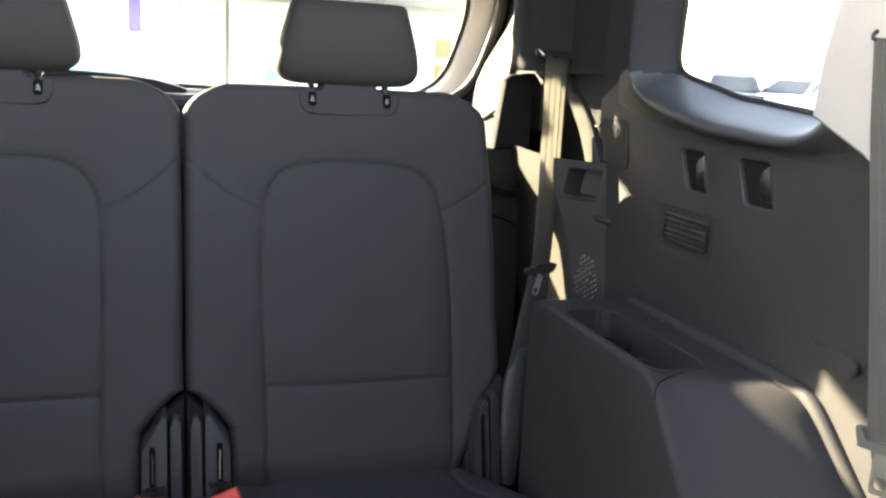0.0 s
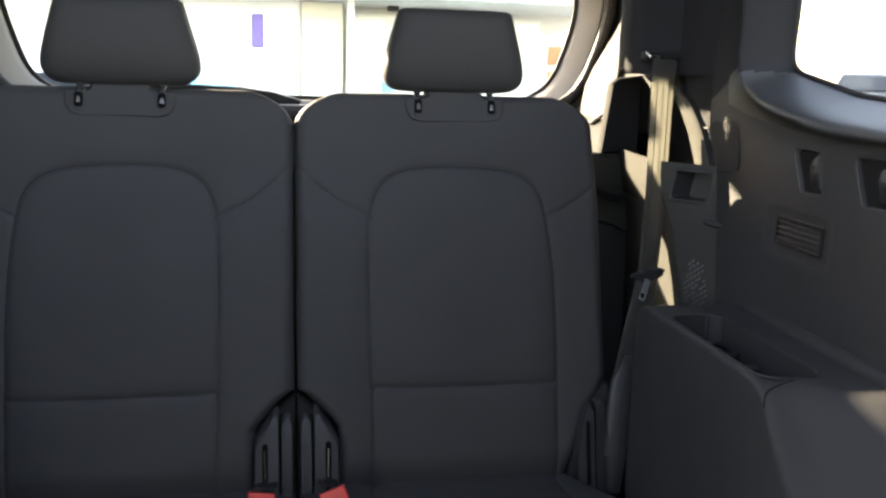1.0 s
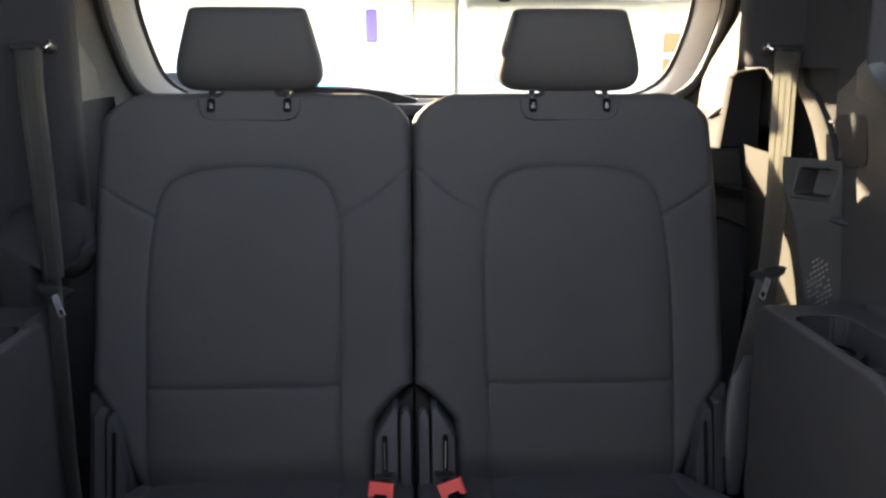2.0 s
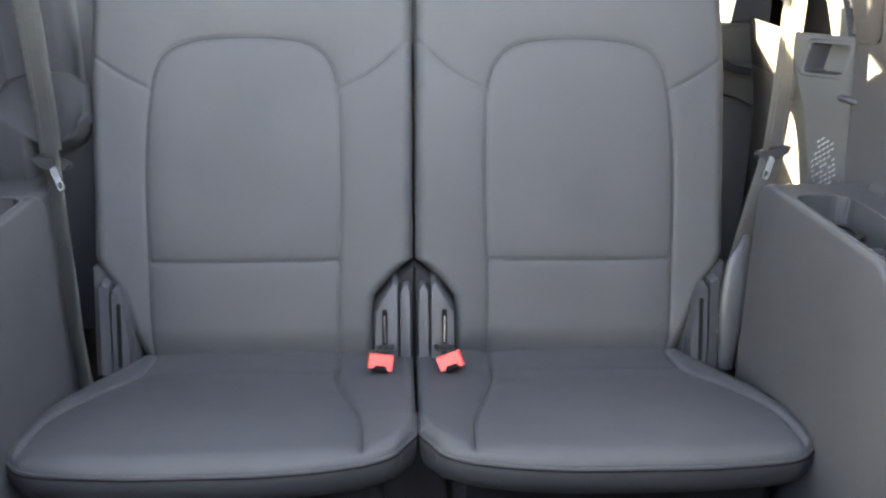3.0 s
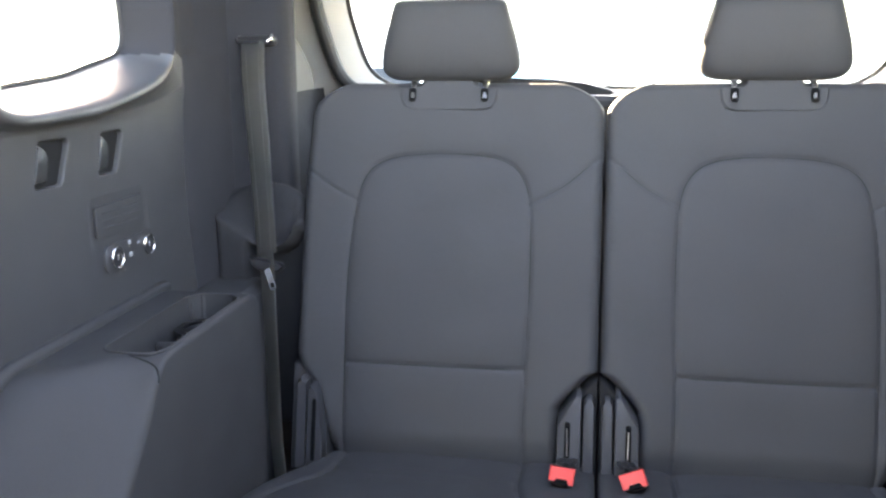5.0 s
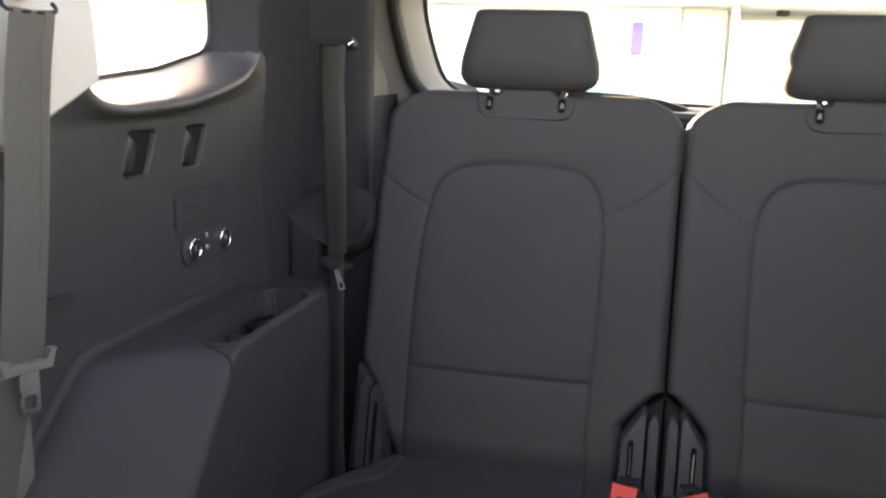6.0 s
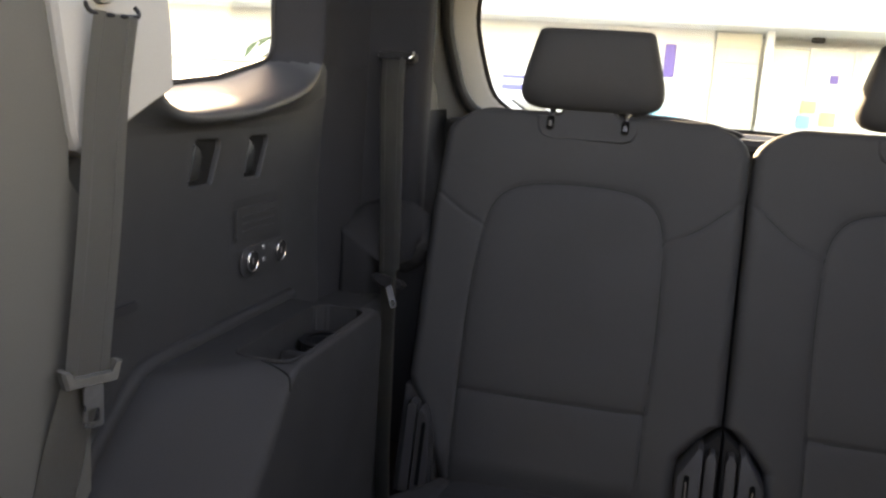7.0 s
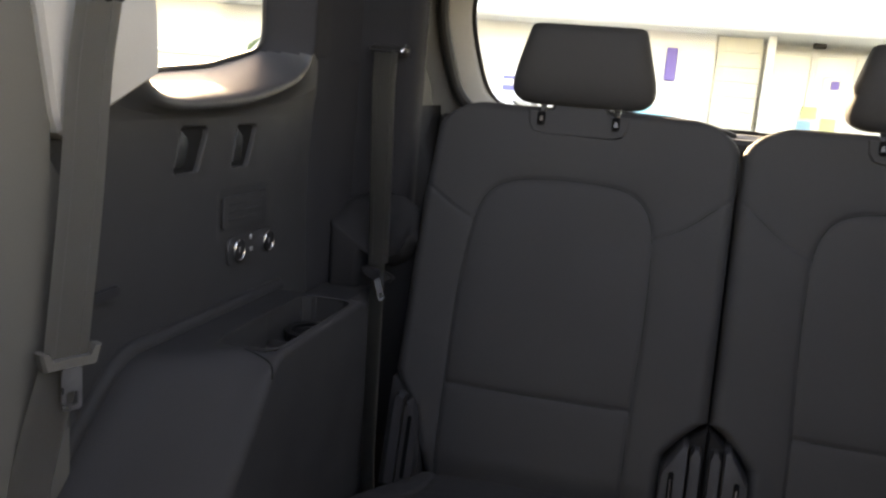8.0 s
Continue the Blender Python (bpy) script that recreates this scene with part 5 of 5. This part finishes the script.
def buckle(s, turn):
    ob = thing("belt_buckle", (s * 0.058, -0.14, 0.41), "red seat belt buckle lying between cushion and backrest", "belt buckle", "third row buckles")
    m = Matrix.Translation((s * 0.057, -0.146, 0.4275)) @ Euler((radians(-24), radians(turn), 0)).to_matrix().to_4x4() @ Matrix.Scale(0.9, 4)
    part("button", moved(prism([(-0.0225, -0.012), (-0.0225, 0.015), (0.0225, 0.015), (0.0225, -0.015), (0.015, -0.015), (0.012, -0.006), (-0.011, -0.006), (-0.0135, -0.012)], "y", -0.008, 0.008, 0.002), m), RED, ob, "bright red release button")
    part("housing", moved(block(-0.019, 0.019, 0.005, 0.040, -0.020, 0.006, 0.006), m), PLASTIC_DARK, ob, "black buckle housing")
    # Solid piece, near-black for the shade inside the buckle's mouth.
    part("mouth", moved(block(-0.0135, 0.0135, -0.005, 0.006, -0.016, -0.005, 0.002), m), SHADE_SEAM_BLACK, ob)
    part("stalk", ribbon([(s * 0.052, -0.100, 0.425), (s * 0.048, -0.07, 0.42), (s * 0.044, -0.03, 0.40)], (1, 0, 0), 0.034, 0.004, 3), PLASTIC_DARK, ob)
    return ob


buckle(-1, 8)
buckle(1, -22)


# ---- second row: folded backs and hanging belts ----
def folded_back(x0, x1, y1, label):
    ob = thing("folded_seatback", ((x0 + x1) / 2, -0.9, 0.08), label, "folded seat", "folded second row backs")
    xs = np.linspace(x0, x1, 24)
    ys = np.linspace(-1.18, y1, 22)
    cols = []
    for y in ys:
        col = []
        for x in xs:
            e = min(x - x0, x1 - x, y1 - y, y + 1.18)
            q = max(0.0, 1 - e / 0.012)
            z = 0.422 - 0.010 * (1 - math.sqrt(max(0.0, 1 - q * q))) + 0.0015 * noise.noise((x * 14, y * 14, 0.3))
            col.append((x, y + (0.003 * noise.noise((x * 8, 1.0, 0.0)) if y > y1 - 0.02 else 0), z))
        cols.append(col)
    part("carpet_top", loft(cols, False, False), CARPET, ob, "grey carpeted rear face lying upward", 60)
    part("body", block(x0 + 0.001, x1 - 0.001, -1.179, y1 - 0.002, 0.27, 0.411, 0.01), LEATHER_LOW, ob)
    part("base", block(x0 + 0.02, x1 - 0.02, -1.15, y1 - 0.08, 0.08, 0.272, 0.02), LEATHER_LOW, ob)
    return ob


folded_back(-0.640, -0.164, -0.547, "wide folded second row seatback in worn grey carpet")
folded_back(-0.158, 0.171, -0.539, "narrow folded middle seatback with scuffed grey carpet")
folded_back(0.178, 0.640, -0.566, "wide folded second row seatback in worn grey carpet")
lint = thing("lint", (0.11, -0.58, 0.423), "white threads of lint on the folded middle seatback", "lint", kind="stuff")
bits = []
rng = random.Random(4)
for k in range(16):
    x, y = rng.uniform(-0.14, 0.15), rng.uniform(-0.78, -0.56)
    a, l = rng.uniform(0, 3.1), rng.uniform(0.002, 0.012)
    bits.append(tube([(x, y, 0.4235), (x + l * math.cos(a) * 0.5, y + l * math.sin(a) * 0.5, 0.4245), (x + l * math.cos(a + 0.5), y + l * math.sin(a + 0.5), 0.4235)], 0.00025, 5))
part("threads", join(*bits), TRIM_GREY, lint)


def hanging_belt(s, y_top, y_low, z0, tongue_z, facing):
    ob = thing("hanging_seat_belt", (s * 0.66, y_low, 0.70), "second row seat belt hanging loose from the pillar", "seat belt", "second row belts")
    ac = Vector((facing, -math.sqrt(1 - facing * facing), 0))
    out = Vector((ac.y, -ac.x, 0))

    def at(u, v, z):
        """A point across the belt, ahead of it and up."""
        p = Vector((0.664, y_top, 0)) + ac * u + out * v
        return (p.x, p.y, z)
    bar = [at(-0.026, -0.005, z0 + 0.008), at(-0.027, 0.000, z0 + 0.003), at(-0.022, 0.004, z0 - 0.001), at(0, 0.005, z0 - 0.002), at(0.022, 0.004, z0 - 0.001), at(0.027, 0.000, z0 + 0.003), at(0.026, -0.005, z0 + 0.008)]
    part("guide_bar", mirrored(tube(curve(bar, 5), 0.0023, 10), s), PLASTIC_DARK, ob, "dark guide bar under the folded webbing")
    part("mount", mirrored(disc((0.690, y_top + 0.004, z0 + 0.028), (-1, 0, 0), 0.019, 0.018, 24), s), TRIM_GREY, ob, "light grey round cover of the guide mount")
    pts = curve([at(0, 0.005, z0), (0.666, y_top - 0.008, 1.05), (0.668, (y_top + y_low) / 2, 0.92), (0.670, y_low, tongue_z)], 8)
    part("webbing", mirrored(ribbon(pts, ac, 0.047), s), WEB_BEIGE, ob, angle=60)
    part("woven_line", mirrored(woven_lines(pts, ac, 0.047), s), WEB_BEIGE_LINE, ob, "pale lines woven along the belt")
    pts = curve([(0.672, y_low, tongue_z), (0.685, y_low - 0.03, tongue_z - 0.115), (0.692, y_low - 0.06, 0.50), (0.692, y_low - 0.07, 0.30)], 6)
    part("lower_webbing", mirrored(ribbon(pts, (0.35, -0.93, 0), 0.047), s), WEB_BEIGE, ob, angle=60)
    m = Matrix(((ac.x, out.x, 0, 0.668), (ac.y, out.y, 0, y_low), (0, 0, 1, tongue_z - 0.775), (0, 0, 0, 1)))
    holder = prism([(-0.028, 0.766), (0.028, 0.766), (0.033, 0.786), (0.027, 0.786), (0.022, 0.776), (-0.022, 0.776), (-0.027, 0.786), (-0.033, 0.786)], "y", -0.006, 0.010, 0.003)
    tongue = part("tongue", mirrored(moved(holder, m), s), TRIM_BEIGE, ob, "grey plastic tongue holder")
    ring, slot = rounded(-0.0105, 0.0105, 0.722, 0.767, 0.004), rounded(-0.0065, 0.0065, 0.727, 0.742, 0.003)
    body = loft([[(x, 0.006, z) for x, z in ring], [(x, 0.009, z) for x, z in ring], [(x, 0.009, z) for x, z in slot], [(x, 0.006, z) for x, z in slot], [(x, 0.006, z) for x, z in ring]], True, False)
    under(made("blade", *mirrored(moved(body, m), s), STEEL), tongue, "polished steel belt blade")
    return ob


hanging_belt(1, -0.688, -0.752, 1.140, 0.737, 0.40)
hanging_belt(-1, -0.692, -0.730, 1.127, 0.772, 0.40)


# ---- outside ----
GROUND = -0.52
structure("ground", block(-400, 400, -400, 400, GROUND - 0.2, GROUND, 0.05), ASPHALT, "pale sunlit asphalt of a car park")


def facade():
    ob = thing("building", (0, 15, GROUND), "cream rendered showroom building with glazed doors", "building")
    part("wall", join(block(-22, 0.30, 14.0, 22, GROUND, 5.2, 0.05), block(0.30, 6.2, 15.6, 22, GROUND, 5.2, 0.05)), RENDER_WALL, ob)
    part("canopy", block(-22.2, 6.4, 12.8, 22, 2.16, 3.1, 0.05), WHITE_FRAME, ob, "white canopy over the entrance")
    part("roof", block(-22.4, 6.6, 13.4, 22.4, 5.2, 5.5, 0.05), RENDER_WALL, ob)
    for k in range(11):
        z = GROUND + 0.02 + k * 0.24
        part("siding_board", block(0.31, 1.00, 13.97, 14.02, z, z + 0.234, 0.006), SIDING, ob)
    part("post", block(1.04, 1.16, 13.5, 13.62, GROUND, 2.16, 0.01), WHITE_FRAME, ob, "white entrance post")
    for x in (1.17, 1.87, 2.57, 3.27, 3.97):
        pane_ob = part("door_pane", block(x + 0.05, x + 0.65, 14.52, 14.55, GROUND + 0.1, 1.95, 0.01), PALE_GLASS, ob)
        under(made("pane_frame", *join(block(x, x + 0.05, 14.48, 14.58, GROUND, 2.0, 0.01), block(x + 0.65, x + 0.70, 14.48, 14.58, GROUND, 2.0, 0.01), block(x + 0.05, x + 0.65, 14.48, 14.58, 1.95, 2.0, 0.01), block(x + 0.05, x + 0.65, 14.48, 14.58, GROUND, GROUND + 0.1, 0.01)), WHITE_FRAME), pane_ob)
    part("lamp", block(1.75, 1.95, 13.9, 14.0, 2.03, 2.12, 0.02), PLASTIC_DARK, ob, "dark lamp under the canopy")
    part("notice", block(2.05, 2.32, 14.44, 14.47, 1.30, 1.62, 0.01), WHITE_FRAME, ob, "white notice on the door")
    part("notice", block(2.17, 2.30, 14.42, 14.44, 1.42, 1.56, 0.01), PURPLE, ob, "purple square on the notice")
    for x0, x1, z0, z1, mat, what in ((1.78, 2.02, 0.92, 1.12, GREEN, "yellow-green poster"), (1.74, 1.96, 0.66, 0.88, BLUE, "light blue poster"), (2.10, 2.34, 0.72, 0.95, GREEN, "yellow-green poster")):
        part("poster", block(x0, x1, 14.44, 14.47, z0, z1, 0.01), mat, ob, what + " behind the door")
    part("banner", block(-0.50, -0.32, 13.93, 13.97, 1.36, 1.90, 0.02), PURPLE, ob, "narrow purple banner")
    return ob


facade()


def parked_car(place, turn, paint, label, size=1.0):
    ob = thing("parked_car", place, label, "car", "parked cars")
    m = Matrix.Translation(place) @ Matrix.Rotation(radians(turn), 4, "Z") @ Matrix.Scale(size, 4)
    low = [(-2.25, 0.35), (-2.28, 0.62), (-2.15, 0.88), (-1.0, 0.98), (1.2, 1.0), (2.05, 0.98), (2.25, 0.80), (2.27, 0.45), (2.15, 0.28), (-2.1, 0.26)]
    cabin = [(-1.05, 0.97), (-0.30, 1.42), (0.1, 1.50), (1.0, 1.50), (1.55, 1.42), (2.02, 0.97)]

    def body(ol, w0, w1):
        rings = []
        for y, k in ((-w0, 0.97), (-w0 * 0.96, 1.0), (w0 * 0.96, 1.0), (w0, 0.97)):
            rings.append([(x * k, y * (1 - (1 - w1 / w0) * max(0, (z - 0.97) / 0.5)), 0.3 + (z - 0.3) * (k if z > 0.9 else 1)) for x, z in ol])
        return loft(rings)
    part("body", moved(body(low, 0.90, 0.90), m), paint, ob)
    part("cabin", moved(body(cabin, 0.84, 0.64), m), paint, ob)
    for sd in (-1, 1):
        for q in ([(-0.82, 1.02), (-0.28, 1.36), (0.10, 1.43), (0.30, 1.43), (0.30, 1.02)], [(0.38, 1.02), (0.38, 1.43), (0.98, 1.43), (1.40, 1.36), (1.62, 1.02)]):
            v, f = prism(q, "y", 0.0, 0.02, 0.005)
            v = [(x, sd * (0.84 - 0.20 * (z - 0.97) / 0.53 + 0.004 - y), z) for x, y, z in v]
            part("window", moved((v, f), m), CAR_GLASS, ob)
        for x in (-1.4, 1.4):
            w = part("wheel", moved(disc((x, sd * 0.74, 0.32), (0, sd, 0), 0.32, 0.17, 24), m), RUBBER, ob)
            under(made("rim", *moved(disc((x, sd * 0.905, 0.32), (0, sd, 0), 0.20, 0.012, 20), m), STEEL), w)
        part("mirror", moved(block(-0.75, -0.60, sd * 0.98 - 0.08, sd * 0.98 + 0.08, 0.98, 1.10, 0.03), m), paint, ob)
    v = [(-1.08, -0.72, 1.01), (-1.08, 0.72, 1.01), (-0.38, 0.60, 1.40), (-0.38, -0.60, 1.40)]
    lo = [(a + 0.02, b, c - 0.03) for a, b, c in v]
    part("windscreen", moved(loft([v, lo]), m), CAR_GLASS, ob)
    for sd in (-0.62, 0.62):
        part("lamp", moved(block(2.18, 2.27, sd - 0.16, sd + 0.16, 0.72, 0.86, 0.02), m), ORANGE, ob, "red rear lamp")
    return ob


for x, y, turn in ((19.5, 30.5, 62), (22.2, 29.8, 55), (24.9, 29.0, 20), (29.0, 28.0, 58), (31.8, 27.2, 60)):
    dark = x in (22.2, 29.0)
    parked_car((x, y, GROUND), turn, DARK_PAINT if dark else WHITE_PAINT, "tall " + ("dark grey" if dark else "white") + " parked car across the sunlit car park", 1.28)
parked_car((-2.7, 11.0, GROUND), 178, WHITE_PAINT, "white parked car in front of the showroom")


def palm(place):
    ob = thing("palm", place, "small palm with a ragged crown beside a wall", "palm")
    x, y, z = place
    trunk = [(x + 0.04 * math.sin(k), y, z + 0.35 * k) for k in range(6)]
    part("trunk", tube(trunk, [0.13, 0.12, 0.11, 0.10, 0.10, 0.09], 10), BARK, ob)
    rng = random.Random(7)
    blades = []
    for k in range(26):
        a, up, l = rng.uniform(0, 6.28), rng.uniform(0.1, 1.2), rng.uniform(0.7, 1.1)
        spine = []
        for q in range(6):
            t = q / 5
            spine.append(Vector((x + math.cos(a) * l * t, y + math.sin(a) * l * t, z + 1.8 + up * t * 0.8 - 0.9 * t * t)))
        for q in range(1, 6):
            for sd in (-1, 1):
                out = Vector((-math.sin(a) * sd, math.cos(a) * sd, -0.35)) * 0.22 + (spine[q] - spine[q - 1]) * 0.8
                b0, b1, tip = spine[q - 1], spine[q], spine[q] + out
                blades.append(([tuple(b0), tuple(b1), tuple(tip), tuple((b0 + b1) / 2 + Vector((0, 0, 0.012)))], [(0, 1, 2), (0, 2, 3), (1, 3, 2), (0, 3, 1)]))
    part("crown", join(*blades), LEAF, ob)
    return ob


palm((-5.45, 10.8, GROUND))
planter = thing("low_wall", (-6.6, 9.5, GROUND), "low beige rendered wall under the palm", "wall")
part("wall_block", block(-9.0, -5.05, 10.2, 10.5, GROUND, 1.15, 0.03), SIDING, planter)
part("coping", block(-9.05, -5.0, 10.15, 10.55, 1.15, 1.22, 0.02), RENDER_WALL, planter)
# Post and boards added to stand for an orange car rear lamp.
lamp_boards = thing("rear_lamp_boards", (3.6, 10.0, GROUND), "orange boards on a white post, standing for a car's rear lamp", "sign")
part("post", tube([(3.62, 10.0, GROUND), (3.62, 10.0, 1.5)], 0.03, 8), WHITE_FRAME, lamp_boards)
part("upper_board", block(3.42, 3.64, 9.96, 9.99, 1.18, 1.42, 0.01), ORANGE, lamp_boards)
part("lower_board", block(3.42, 3.60, 9.96, 9.99, 0.85, 1.10, 0.01), ORANGE, lamp_boards)
board = thing("notice_board", (-2.45, 11.0, GROUND), "white notice board with dark blue stripes", "notice board")
part("leg", join(block(-2.66, -2.62, 11.0, 11.04, GROUND, 0.72, 0.01), block(-2.28, -2.24, 11.0, 11.04, GROUND, 0.72, 0.01)), WHITE_FRAME, board)
part("panel", block(-2.70, -2.20, 10.98, 11.02, 0.70, 1.30, 0.01), WHITE_FRAME, board)
for z, h in ((1.16, 0.05), (1.00, 0.08), (0.80, 0.05)):
    part("stripe", block(-2.62, -2.28, 10.965, 10.982, z, z + h, 0.004), NAVY, board, "dark blue stripe")
